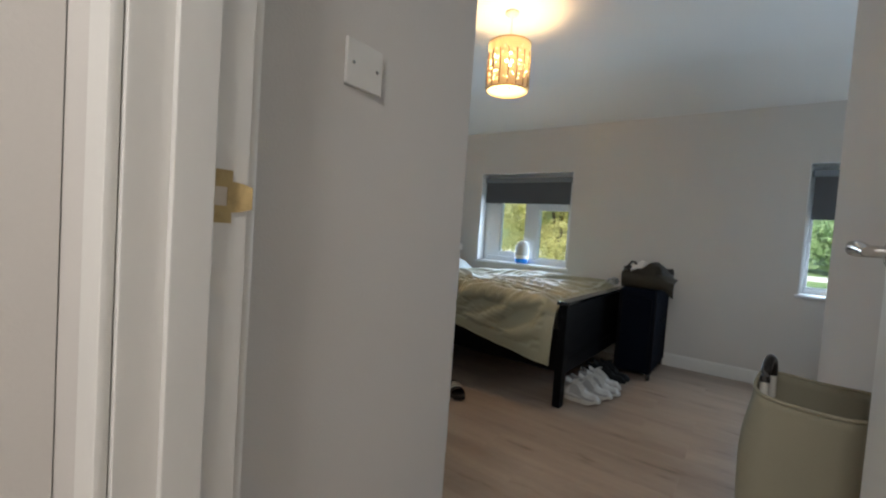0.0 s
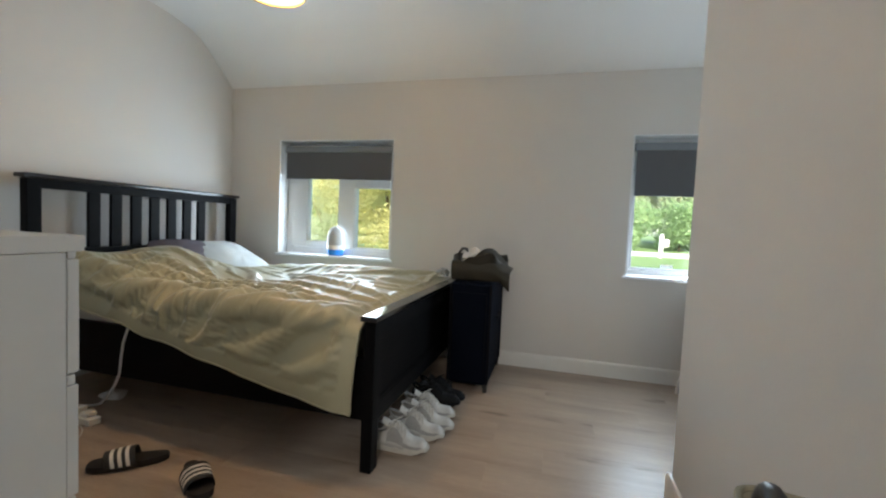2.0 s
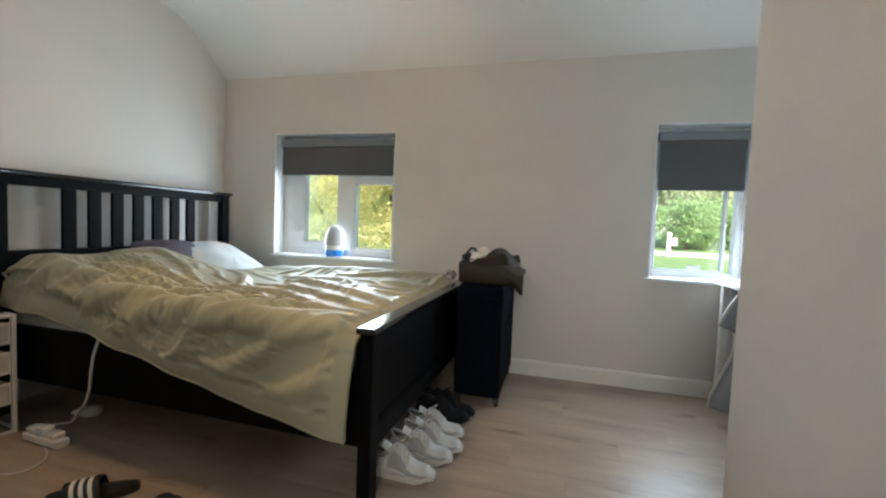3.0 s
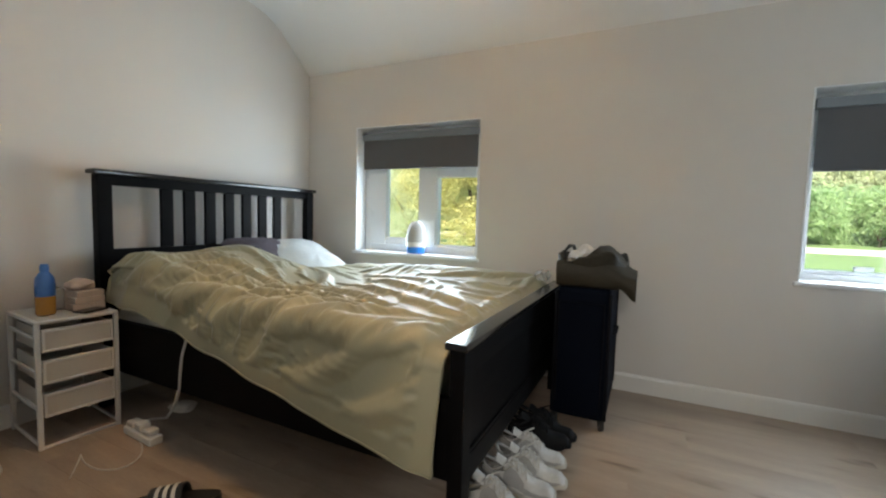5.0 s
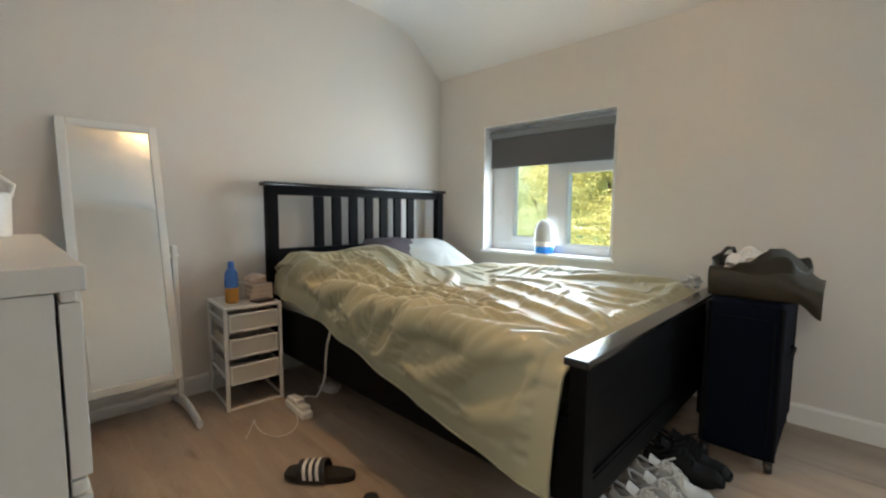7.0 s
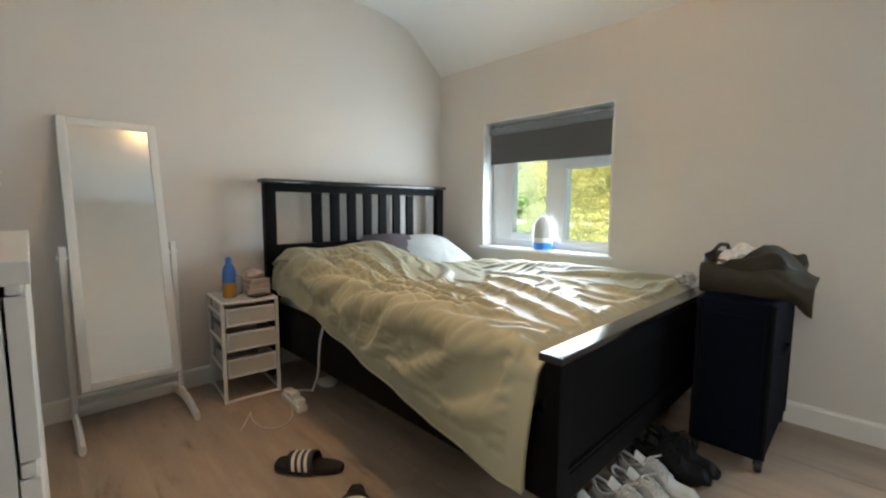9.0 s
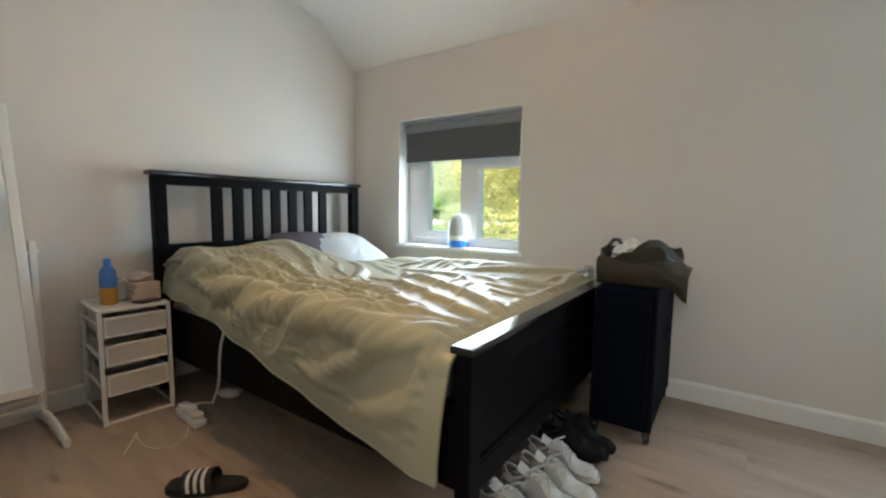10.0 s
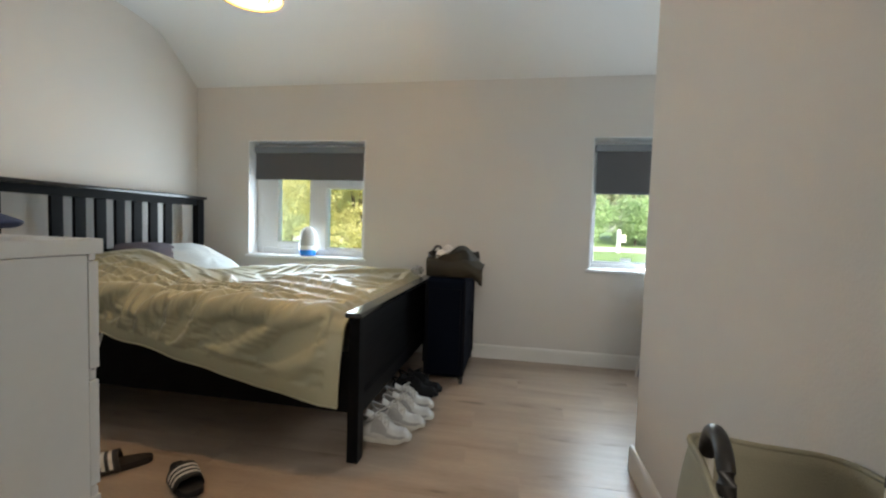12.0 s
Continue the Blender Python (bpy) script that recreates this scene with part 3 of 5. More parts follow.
# ---- bed ----
BED = pose(-2.802, 3.296, 0, 0, 0, -0.75)
bed = thing("bed_frame", BED, "black-brown wooden double bed frame with slatted headboard and panelled footboard", "bed")
HW = 0.732
hb = part("headboard", boxed(0.018, 0.074, -HW, -HW + 0.066, 0, 1.178, 0.004), BLACKWOOD, bed)
part("post", boxed(0.018, 0.074, HW - 0.066, HW, 0, 1.178, 0.004), BLACKWOOD, hb)
part("cap_rail", boxed(0.002, 0.088, -HW - 0.018, HW + 0.018, 1.179, 1.203, 0.006), BLACKCAP, hb)
part("top_rail", boxed(0.028, 0.064, -HW + 0.067, HW - 0.067, 1.128, 1.178, 0.003), BLACKWOOD, hb)
part("lower_rail", boxed(0.028, 0.064, -HW + 0.067, HW - 0.067, 0.715, 0.805, 0.003), BLACKWOOD, hb)
part("lower_panel", boxed(0.034, 0.058, -HW + 0.067, HW - 0.067, 0.25, 0.714, 0.002), BLACKWOOD, hb)
for k in range(7):
    y = -0.423 + k * 0.1300
    part("slat", boxed(0.034, 0.058, y, y + 0.066, 0.806, 1.127, 0.003), BLACKWOOD, hb)
fb = part("footboard", boxed(1.996, 2.046, -HW, -HW + 0.066, 0, 0.626, 0.004), BLACKWOOD, bed)
part("post", boxed(1.996, 2.046, HW - 0.066, HW, 0, 0.626, 0.004), BLACKWOOD, fb)
part("cap_rail", boxed(1.986, 2.058, -HW - 0.018, HW + 0.018, 0.627, 0.650, 0.005), BLACKCAP, fb)
part("top_rail", boxed(2.002, 2.040, -HW + 0.067, HW - 0.067, 0.540, 0.626, 0.003), BLACKWOOD, fb)
part("bottom_rail", boxed(2.002, 2.040, -HW + 0.067, HW - 0.067, 0.195, 0.280, 0.003), BLACKWOOD, fb)
part("panel", boxed(2.010, 2.030, -HW + 0.067, HW - 0.067, 0.281, 0.539, 0.002), BLACKWOOD, fb)
part("bead", boxed(2.031, 2.038, -HW + 0.069, HW - 0.069, 0.281, 0.293, 0.002), BLACKWOOD, fb)
for y in (-HW + 0.006, HW - 0.036):
    part("side_rail", boxed(0.075, 1.995, y, y + 0.030, 0.215, 0.470, 0.004), BLACKWOOD, bed)
part("middle_beam", boxed(0.075, 1.995, -0.03, 0.03, 0.20, 0.26, 0.003), BLACKWOOD, bed)
part("slat_base", boxed(0.085, 1.990, -0.67, 0.67, 0.262, 0.285, 0.003), PALEWOOD, bed)

mattress = thing("mattress", BED @ pose(0.095, 0, 0.2855), "pale mattress lying in the bed frame", "mattress")
part("mattress_body", boxed(0, 1.83, -0.685, 0.685, 0, 0.215, 0.05, seg=4), MATTRESS, mattress)
part("fitted_sheet", boxed(0.0, 1.83, -0.690, 0.690, 0.12, 0.2235, 0.045, seg=4), SHEET, mattress)


def ridge(p):
    return 1.0 - abs(noise.noise(p)) * 2.0


def smooth(a, b, v):
    t = max(0.0, min(1.0, (v - a) / (b - a)))
    return t * t * (3 - 2 * t)


NU, NV = 320, 288
FAR, NEAR, ROLL = 0.725, -0.752, 0.085     # edges of the mattress top and the radius where the cover turns down


def duvet_base(u, s):
    """The smooth lie of the cover. u: 0 at the head to 1 at the foot; s: 0 at the far edge, 1 at the hem on the open side."""
    flat = FAR - NEAR
    y_guess = FAR - s * 1.9
    # the far half is turned back from the pillow
    x_start = 0.150 + 0.33 * smooth(-0.16, 0.30, y_guess) + 0.02 * noise.noise(Vector((y_guess * 4, 1, 5)))
    x = x_start + (1.983 - x_start) * u
    hem = 0.553 - 0.285 * max(0.0, (x - 0.45) / 1.52) ** 0.95
    hump = math.exp(-(max(0.0, x - 0.34) / 0.46) ** 2) * (0.80 + 0.20 * smooth(0.10, 0.40, x))
    top = 0.650 + 0.010 * math.sin(5.0 * x + 0.4)
    drop = max(0.06, top - 0.02 - hem)
    d = s * (flat + drop)

    def swell(y):
        return hump * 0.150 * smooth(-1.04, -0.66, y) * (1 - smooth(-0.20, 0.36, y))
    if d < flat - ROLL:
        y, z, a = FAR - d, top, 0.0
        z += swell(y)
        z += 0.035 * math.exp(-((y - 0.56) / 0.13) ** 2) * smooth(0.6, 1.0, x)
        z -= 0.05 * smooth(0.66, 0.725, y)
        z -= 0.035 * (1 - smooth(0.0, 0.10, x - x_start)) * smooth(-0.1, 0.2, y)
        nx = Vector((0, 0, 1))
    else:
        a = min((d - (flat - ROLL)) / (ROLL * 1.57), 1.0)
        y = NEAR + ROLL - ROLL * math.sin(a * 1.57)
        z = top - ROLL + ROLL * math.cos(a * 1.57) + swell(NEAR + ROLL) * (1 - 0.6 * a)
        rest = d - (flat - ROLL) - ROLL * 1.57
        if rest > 0:
            k = min(1.0, rest / max(0.02, drop - ROLL * 0.57))
            z = z + (hem - z) * k
            y -= 0.050 * math.sin(k * 1.7) * (0.25 + 0.75 * smooth(0.5, 1.8, x))
        nx = Vector((0, -math.sin(a * 1.57), math.cos(a * 1.57)))
    # broad billows on top, long drapes that sweep up to the foot on the open side
    q = Vector((x, d, 0))
    w = q + Vector((noise.noise(q * 1.9 + Vector((3, 1, 7))), noise.noise(q * 1.9 + Vector((9, 4, 2))), 0)) * 0.20
    dg = Vector((w.x * 0.80 + w.y * 0.60, w.y * 0.80 - w.x * 0.60, 0))
    broad = noise.noise(Vector((dg.x * 1.6, dg.y * 3.2, 1.3))) * 0.026
    broad += max(0.0, ridge(Vector((dg.x * 1.4, dg.y * 4.2, 4.1))) - 0.35) ** 1.2 * 0.018 * (1 - 0.75 * hump)
    dk = smooth(flat - 0.16, flat + 0.20, d)
    lean = x + 0.85 * (d - flat)
    wl = lean + 0.10 * noise.noise(Vector((lean * 2.4, d * 2.0, 6)))
    drape = (noise.noise(Vector((wl * 2.6, d * 1.1, 11))) * 0.018 + max(0, ridge(Vector((wl * 2.3, d * 0.9, 17))) - 0.45) ** 1.2 * 0.034) * dk
    end = smooth(0.0, 0.05, 1 - u)
    p = Vector((x, y, z)) + nx * ((broad * (1 - 0.6 * dk) + drape) * (0.25 + 0.75 * end))
    p.z -= 0.030 * (1 - smooth(0.0, 0.06, 1 - u)) * (1 - a)
    if u < 0.04:
        p.z -= 0.04 * ((0.04 - u) / 0.04) ** 2 * (1 - a)
    if s > 0.88:
        p.z += 0.014 * noise.noise(Vector((x * 5, 0, 3))) * (s - 0.88) / 0.12
    if a > 0.5:
        p.y += 0.03 * (1 - smooth(0.0, 0.25, x - 0.16))
    if a < 0.3 and p.z < 0.535:
        p.z = 0.535 + (p.z - 0.535) * 0.1
    slack = math.exp(-(((x - 0.95) / 0.58) ** 2 + ((d - 1.33) / 0.27) ** 2))
    return p, d, slack, dk, hump


def crumpled_cover():
    """Slack cloth laid on the base: edges are longer than the ground they cover, so it buckles into folds, coarse ones first."""
    g = np.zeros((NU + 1, NV + 1, 3))
    info = np.zeros((NU + 1, NV + 1, 4))
    for i in range(NU + 1):
        for k in range(NV + 1):
            p, *rest = duvet_base(i / NU, k / NV)
            g[i, k], info[i, k] = p, rest
    nrm = np.cross(np.gradient(g, axis=0), np.gradient(g, axis=1))
    nrm /= np.linalg.norm(nrm, axis=2)[..., None] + 1e-12
    if nrm[NU // 2, NV // 4, 2] < 0:
        nrm = -nrm
    gen = np.random.default_rng(5)
    off = None
    for step, rounds, gain, bend, kick in ((8, 200, 0.6, 0.004, 0.014), (4, 220, 1.0, 0.006, 0.008), (2, 170, 1.15, 0.007, 0.004), (1, 30, 1.15, 0.03, 0.0)):
        b, n, f = g[::step, ::step], nrm[::step, ::step], info[::step, ::step]
        slack, dk, hump = f[..., 1], f[..., 2], f[..., 3]
        wander = np.array([[noise.noise(Vector((b[i, k, 0] * 1.7, f[i, k, 0] * 1.7, 21.0))) for k in range(b.shape[1])] for i in range(b.shape[0])])
        run = -0.22 - 0.55 * dk + 2.3 * wander          # the way the folds run, against the bed's length
        across = gain * (0.095 + 0.230 * slack) * (1 - 0.40 * hump) * (1 - 0.15 * dk)
        along = gain * (0.012 + 0.150 * slack)
        if off is None:
            off = np.zeros_like(b)
        else:
            up = np.zeros_like(b)
            up[::2, ::2] = off
            up[1::2, ::2] = (off[1:] + off[:-1]) / 2
            up[:, 1::2] = (up[:, :-2:2] + up[:, 2::2]) / 2
            off = up
        if kick:
            seed = np.empty(b.shape[:2])
            for i in range(b.shape[0]):
                for k in range(b.shape[1]):
                    x, d = b[i, k, 0], f[i, k, 0]
                    sc = 8.0 / step
                    c, q = math.cos(run[i, k]), math.sin(run[i, k])
                    seed[i, k] = noise.noise(Vector(((x * c + d * q) * 2.0 * sc, (d * c - x * q) * 4.6 * sc, 3.0 + step)))
            off += n * (seed * kick * (0.45 + slack))[..., None]
        nu, nv = b.shape[0], b.shape[1]
        edge = np.minimum(np.minimum(np.arange(nu), np.arange(nu)[::-1])[:, None] / nu, np.minimum(np.arange(nv), np.arange(nv)[::-1])[None, :] / nv)
        hold = np.clip(edge / 0.035, 0.0, 1.0)[..., None]
        fam = []
        for di, dj in ((1, 0), (0, 1), (1, 1), (1, -1)):
            a = (slice(0, nu - di), slice(max(0, -dj), nv - max(0, dj)))
            c = (slice(di, nu), slice(max(0, dj), nv + min(0, dj)))
            th = math.atan2(dj, di) - run[a]
            ex = across[a] * np.sin(th) ** 2 + along[a] * np.cos(th) ** 2
            fam.append((a, c, np.linalg.norm(b[c] - b[a], axis=2) * (1 + ex)))
        for _ in range(rounds):
            p = b + off
            acc = np.zeros_like(p)
            for a, c, length in fam:
                v = p[c] - p[a]
                l = np.linalg.norm(v, axis=2)
                v *= (0.5 * (l - length) / (l + 1e-9))[..., None]
                acc[a] += v
                acc[c] -= v
            off = (off + acc * 0.32) * hold
            h = (off * n).sum(2)
            t = (off - n * h[..., None]) * 0.985
            lap = np.zeros_like(h)
            lap[1:-1, 1:-1] = (h[2:, 1:-1] + h[:-2, 1:-1] + h[1:-1, 2:] + h[1:-1, :-2]) / 4 - h[1:-1, 1:-1]
            h = np.clip(h + lap * bend * 2 - 0.00002, -0.010, 0.060)
            off = t + n * h[..., None]
    return g + off


COVER = crumpled_cover()


def cover_point(u, s):
    return Vector(COVER[round(u * NU), round(s * NV)])


duvet = thing("duvet", BED, "crumpled sage-green duvet spread over the unmade bed", "duvet")
dv = part("duvet_cover", sheet(NU, NV, cover_point), DUVET, duvet, "", 180)
thicken(dv, 0.016, -1)
part("piping", tube([cover_point(k / 80, 1.0) for k in range(81)], 0.004, 8), DUVET, dv, "sewn hem along the open side", 180)
part("top_hem", tube([cover_point(0.0, k / 72) for k in range(73)], 0.007, 8), DUVET, dv, "turned hem at the head end", 180)


def cushion(name, m, lx, ly, h, mat, label, seed, category="pillow", sag=0.0):
    ob = thing(name, m, label, category)

    def fn(u, v):
        a, b = u * 2 - 1, v * 2 * math.pi
        # closed pillow: u runs from the underside to the top
        lat = a * math.pi / 2
        e = 0.55
        cx, sx = math.cos(b), math.sin(b)
        sq = lambda c: math.copysign(abs(c) ** e, c)  # noqa: E731
        r = math.cos(lat) ** 0.6 if abs(a) < 1 else 0.0
        x, y = lx / 2 * r * sq(cx), ly / 2 * r * sq(sx)
        t = (1 - min(1, abs(2 * x / lx)) ** 2.4) * (1 - min(1, abs(2 * y / ly)) ** 2.4)
        z = h / 2 * math.sin(lat) * (0.25 + 0.75 * t)
        z += 0.022 * noise.noise(Vector((x * 7, y * 7, seed))) * t + 0.006 * noise.noise(Vector((x * 22, y * 22, seed + 3)))
        z -= sag * (x / lx) ** 2
        return Vector((x, y, z + h * 0.30))
    bm = sheet(26, 56, fn, wrap=True)
    bmesh.ops.remove_doubles(bm, verts=bm.verts, dist=1e-4)
    part("cover", bm, mat, ob, "", 180)
    return ob


cushion("pillow", BED @ pose(0.355, 0.405, 0.650, 0, 30, 8), 0.56, 0.60, 0.14, PILLOW, "white cotton pillow propped on the bed", 4)
cushion("pillow", BED @ pose(0.240, 0.085, 0.715, 0, 30, -12), 0.40, 0.44, 0.11, MAUVE, "grey patterned pillow leaning on the headboard", 9)
cushion("pillow", BED @ pose(0.30, -0.36, 0.545, 0, 8, 0), 0.44, 0.60, 0.15, PILLOW, "white pillow mostly hidden under the duvet", 14)

wrap = thing("plastic_wrap", BED @ pose(1.955, 0.62, 0.680), "crumpled clear plastic wrapping lying at the foot of the bed", "plastic wrap")
bm = bmesh.new()
bmesh.ops.create_icosphere(bm, subdivisions=3, radius=0.06)
for v in bm.verts:
    k = 1 + 0.55 * noise.noise(v.co * 28) + 0.3 * noise.noise(v.co * 70)
    v.co = Vector((v.co.x * 0.75 * k, v.co.y * 1.1 * k, max(-0.012, v.co.z * 0.75 * k)))
part("film", bm, CLEARWRAP, wrap, "", 30)


# ---- suitcase and the bag on it ----
case = thing("suitcase", pose(-0.570, 3.832, 0), "large dark navy fabric suitcase standing on wheels beside the bed", "suitcase")
CX, CY = 0.130, 0.300
part("shell", boxed(-CX, CX, -CY, CY, 0.045, 0.690, 0.028, seg=4), NAVY, case)
for sx in (-1, 1):
    for sy in (-1, 1):
        part("corner_trim", tube([(sx * (CX - 0.006), sy * (CY - 0.006), 0.06), (sx * (CX - 0.006), sy * (CY - 0.006), 0.675)], 0.009, 8), NAVYTRIM, case)
        wh = part("wheel", lathe([(0, -0.011), (0.020, -0.011), (0.0235, -0.006), (0.0235, 0.006), (0.020, 0.011), (0, 0.011)], 18, pose(sx * (CX - 0.02), sy * (CY - 0.02), 0.0235, 0, 90, 20)), CAPBLACK, case)
        part("fork", boxed(sx * (CX - 0.02) - 0.016, sx * (CX - 0.02) + 0.016, sy * (CY - 0.02) - 0.012, sy * (CY - 0.02) + 0.012, 0.030, 0.052, 0.003), CAPBLACK, wh)
part("zip", tube([(-CX + 0.02, -CY - 0.001, 0.12), (-CX + 0.02, -CY - 0.001, 0.62), (CX - 0.03, -CY - 0.001, 0.62), (CX - 0.03, -CY - 0.001, 0.12)], 0.004, 6), NAVYTRIM, case)
part("side_handle", tube([(CX - 0.002, -0.09, 0.44), (CX + 0.014, -0.075, 0.44), (CX + 0.014, 0.075, 0.44), (CX - 0.002, 0.09, 0.44)], 0.008, 8), NAVYTRIM, case)

bag = thing("carrier_bag", pose(-0.560, 3.790, 0.6905), "open dark olive plastic carrier bag lying on the suitcase", "bag")


def bag_fn(u, v):
    a = v * 2 * math.pi
    e = 0.6
    c, s = math.cos(a), math.sin(a)
    rx = 0.150 + 0.018 * u + 0.015 * noise.noise(Vector((c * 2, s * 2, u * 3)))
    ry = 0.215 + 0.015 * u
    x = math.copysign(abs(c) ** e, c) * rx
    y = math.copysign(abs(s) ** e, s) * ry
    h = 0.120 + 0.03 * noise.noise(Vector((c * 1.5 + 5, s * 1.5, 2))) + 0.055 * math.exp(-((c - 0.35) / 0.45) ** 2) * (s < 0.9) + 0.030 * math.exp(-((c + 0.85) / 0.35) ** 2)
    z = u * h
    k = 0.012 * noise.noise(Vector((x * 18, y * 18, z * 22)))
    return Vector((x * (1 + k * 3), y * (1 + k * 2), z + k * (0.3 + 0.7 * u)))


bg = part("side", sheet(14, 64, bag_fn, wrap=True), BAGMAT, bag, "", 60)
thicken(bg, 0.003, -1)
part("base", boxed(-0.145, 0.145, -0.21, 0.21, 0.0, 0.006, 0.002), BAGMAT, bag)


def flap_fn(u, v):
    # front panel running past the case's edge, folded back over to a ridge
    x = -0.148 + 0.368 * u
    low = 0.003 - 0.050 * smooth(0.80, 1.0, u)
    up = 0.112 - 0.055 * smooth(0.55, 1.0, u)
    ridge_z = 0.125 + 0.080 * smooth(0.25, 0.58, u) - 0.125 * smooth(0.62, 1.0, u)
    if v < 0.45:
        k = v / 0.45
        y, z = -0.222 - 0.012 * math.sin(k * 3.0), low + (up - low) * k
    else:
        k = (v - 0.45) / 0.55
        back = 0.02 + 0.20 * smooth(0.45, 0.9, u)
        y, z = -0.222 + back * k, up + (ridge_z - up) * k ** 0.8
    n = noise.noise(Vector((x * 13, y * 11, z * 14))) * 0.006
    return Vector((x + n * 0.4, y + n, z + n * 0.7))


fl = part("flap", sheet(40, 26, flap_fn), BAGMAT, bag, "", 60)
thicken(fl, 0.003, -1)
for x, t in ((-0.125, 12), (0.03, -10)):
    part("handle", tube([(x, -0.10 + 0.0, 0.12), (x - 0.005, -0.095, 0.165), (x + 0.01, -0.06, 0.192), (x + 0.025, 0.0, 0.188), (x + 0.03, 0.03, 0.155), (x + 0.03, 0.04, 0.12)], 0.0085, 8), BAGIN, bag, "black loop handle")
# solid black block fills the bag below the paper
part("inside", boxed(-0.135, 0.135, -0.195, 0.195, 0.020, 0.070, 0.02), BAGIN, bag, "black block filling the bag's inside")
paper = thing("paper_sheet", pose(-0.575, 3.745, 0.7700), "crumpled sheet of white paper in the open bag", "paper")
bm = bmesh.new()
bmesh.ops.create_icosphere(bm, subdivisions=4, radius=0.1)
for v in bm.verts:
    k = 1 + 0.35 * noise.noise(v.co * 22) + 0.18 * noise.noise(v.co * 55)
    v.co = Vector((v.co.x * 1.05 * k, v.co.y * 1.35 * k, max(0.0, v.co.z * 0.75 * k + 0.036)))
part("crumpled_page", bm, TISSUE, paper, "", 35)


# ---- shoes ----
def trainer(m, label, upper, accent, sole_mat, size=0.285):
    ob = thing("trainer", m, label, "shoe", "shoes under the footboard")
    L = size
    lace_mat = sole_mat

    def outline(n=40):
        pts = []
        for i in range(n):
            a = 2 * math.pi * i / n
            t = 0.5 - 0.5 * math.cos(a)
            w = (0.040 + 0.012 * t) * abs(math.sin(a)) ** 0.55
            pts.append((t * L, math.copysign(w, math.sin(a)) + 0.008 * math.sin(t * 3.0)))
        return pts
    o = outline()
    bm = bmesh.new()
    levels = [(0.0, 0.94, 0.010), (0.006, 1.0, 0.004), (0.018, 1.02, 0.0), (0.027, 0.985, 0.0)]
    rings = []
    for z, k, toe in levels:
        rings.append([bm.verts.new(((x - L / 2) * (k if k < 1 else 1.0) + L / 2, y * k, z + (0.010 if x > L * 0.9 else 0) + toe * (x > L * 0.85))) for x, y in o])
    for a, b in zip(rings, rings[1:]):
        for i in range(len(o)):
            j = (i + 1) % len(o)
            bm.faces.new((a[i], a[j], b[j], b[i]))
    bm.faces.new(rings[0])
    bm.faces.new(rings[-1])
    part("sole", bm, sole_mat, ob)

    def up(u, v):
        # cross sections from heel to toe, each an arch over the sole
        x = 0.004 + u * (L - 0.010)
        t = u
        w = (0.041 + 0.010 * t) * max(0.05, math.sin(math.pi * (0.05 + 0.90 * t))) ** 0.36
        if t < 0.40:
            h = 0.088 - 0.020 * math.sin(t / 0.40 * math.pi) + 0.014 * (t / 0.40) ** 2
        else:
            k = (t - 0.40) / 0.60
            h = 0.102 * (1 - smooth(0.0, 0.62, k)) + 0.040 * smooth(0.0, 0.62, k)
        if t > 0.90:
            h *= 1 - ((t - 0.90) / 0.10) ** 2 * 0.8
        a = v * math.pi
        c = math.cos(a)
        y = w * math.copysign(abs(c) ** 0.65, c) * (1 - 0.22 * math.sin(a) ** 2)
        z = 0.022 + h * math.sin(a) ** 0.72
        n = 0.0025 * noise.noise(Vector((x * 45, y * 45, z * 45)))
        return Vector((x, y + 0.008 * math.sin(t * 3.0) + n, z + n))
    full = bmesh.new()
    sheet(36, 24, up, full)
    kill = [f for f in full.faces if 0.02 * L < f.calc_center_median().x < L * 0.37 and f.calc_center_median().z > 0.074 and abs(f.calc_center_median().y - 0.004) < 0.027]
    bmesh.ops.delete(full, geom=kill, context="FACES")
    u_ob = part("upper", full, upper, ob, "", 60)
    thicken(u_ob, 0.006, -1)
    # black slab paints the shade down inside the shoe's opening
    part("opening_shade", boxed(0.020, L * 0.42, -0.026, 0.028, 0.026, 0.034, 0.004), SHOEDARK, ob, "black slab standing for the shade inside the opening")
    ring = [(0.055 + 0.047 * math.cos(q), 0.004 + 0.030 * math.sin(q), 0.098 + 0.016 * abs(math.cos(q)) - 0.010 * math.sin(q) ** 2) for q in [2 * math.pi * k / 28 for k in range(28)]]
    part("collar", tube(ring, 0.0065, 8, closed=True), accent, ob, "padded collar")
    part("tongue", sheet(8, 8, lambda u, v: Vector((L * 0.44 - u * 0.060, 0.004 + (v - 0.5) * (0.044 + 0.012 * u), 0.108 + u * 0.030 - 0.016 * (2 * v - 1) ** 2))), upper, ob)
    for k in range(5):
        x = L * (0.405 + 0.058 * k)
        z = up((x - 0.004) / (L - 0.010), 0.5).z + 0.002
        part("lace", tube([(x, -0.024, z - 0.013), (x - 0.005, -0.012, z + 0.001), (x - 0.001, 0.004, z + 0.004), (x + 0.005, 0.018, z + 0.001), (x + 0.007, 0.032, z - 0.012)], 0.0036, 6), upper, ob)
        if k < 4:
            for q in (-1, 1):
                part("lace", tube([(x, 0.004 - q * 0.026, z - 0.011), (x + 0.008, 0.004, z + 0.006), (x + L * 0.058, 0.004 + q * 0.026, z - 0.015)], 0.0032, 6), lace_mat, ob, "crossing lace")
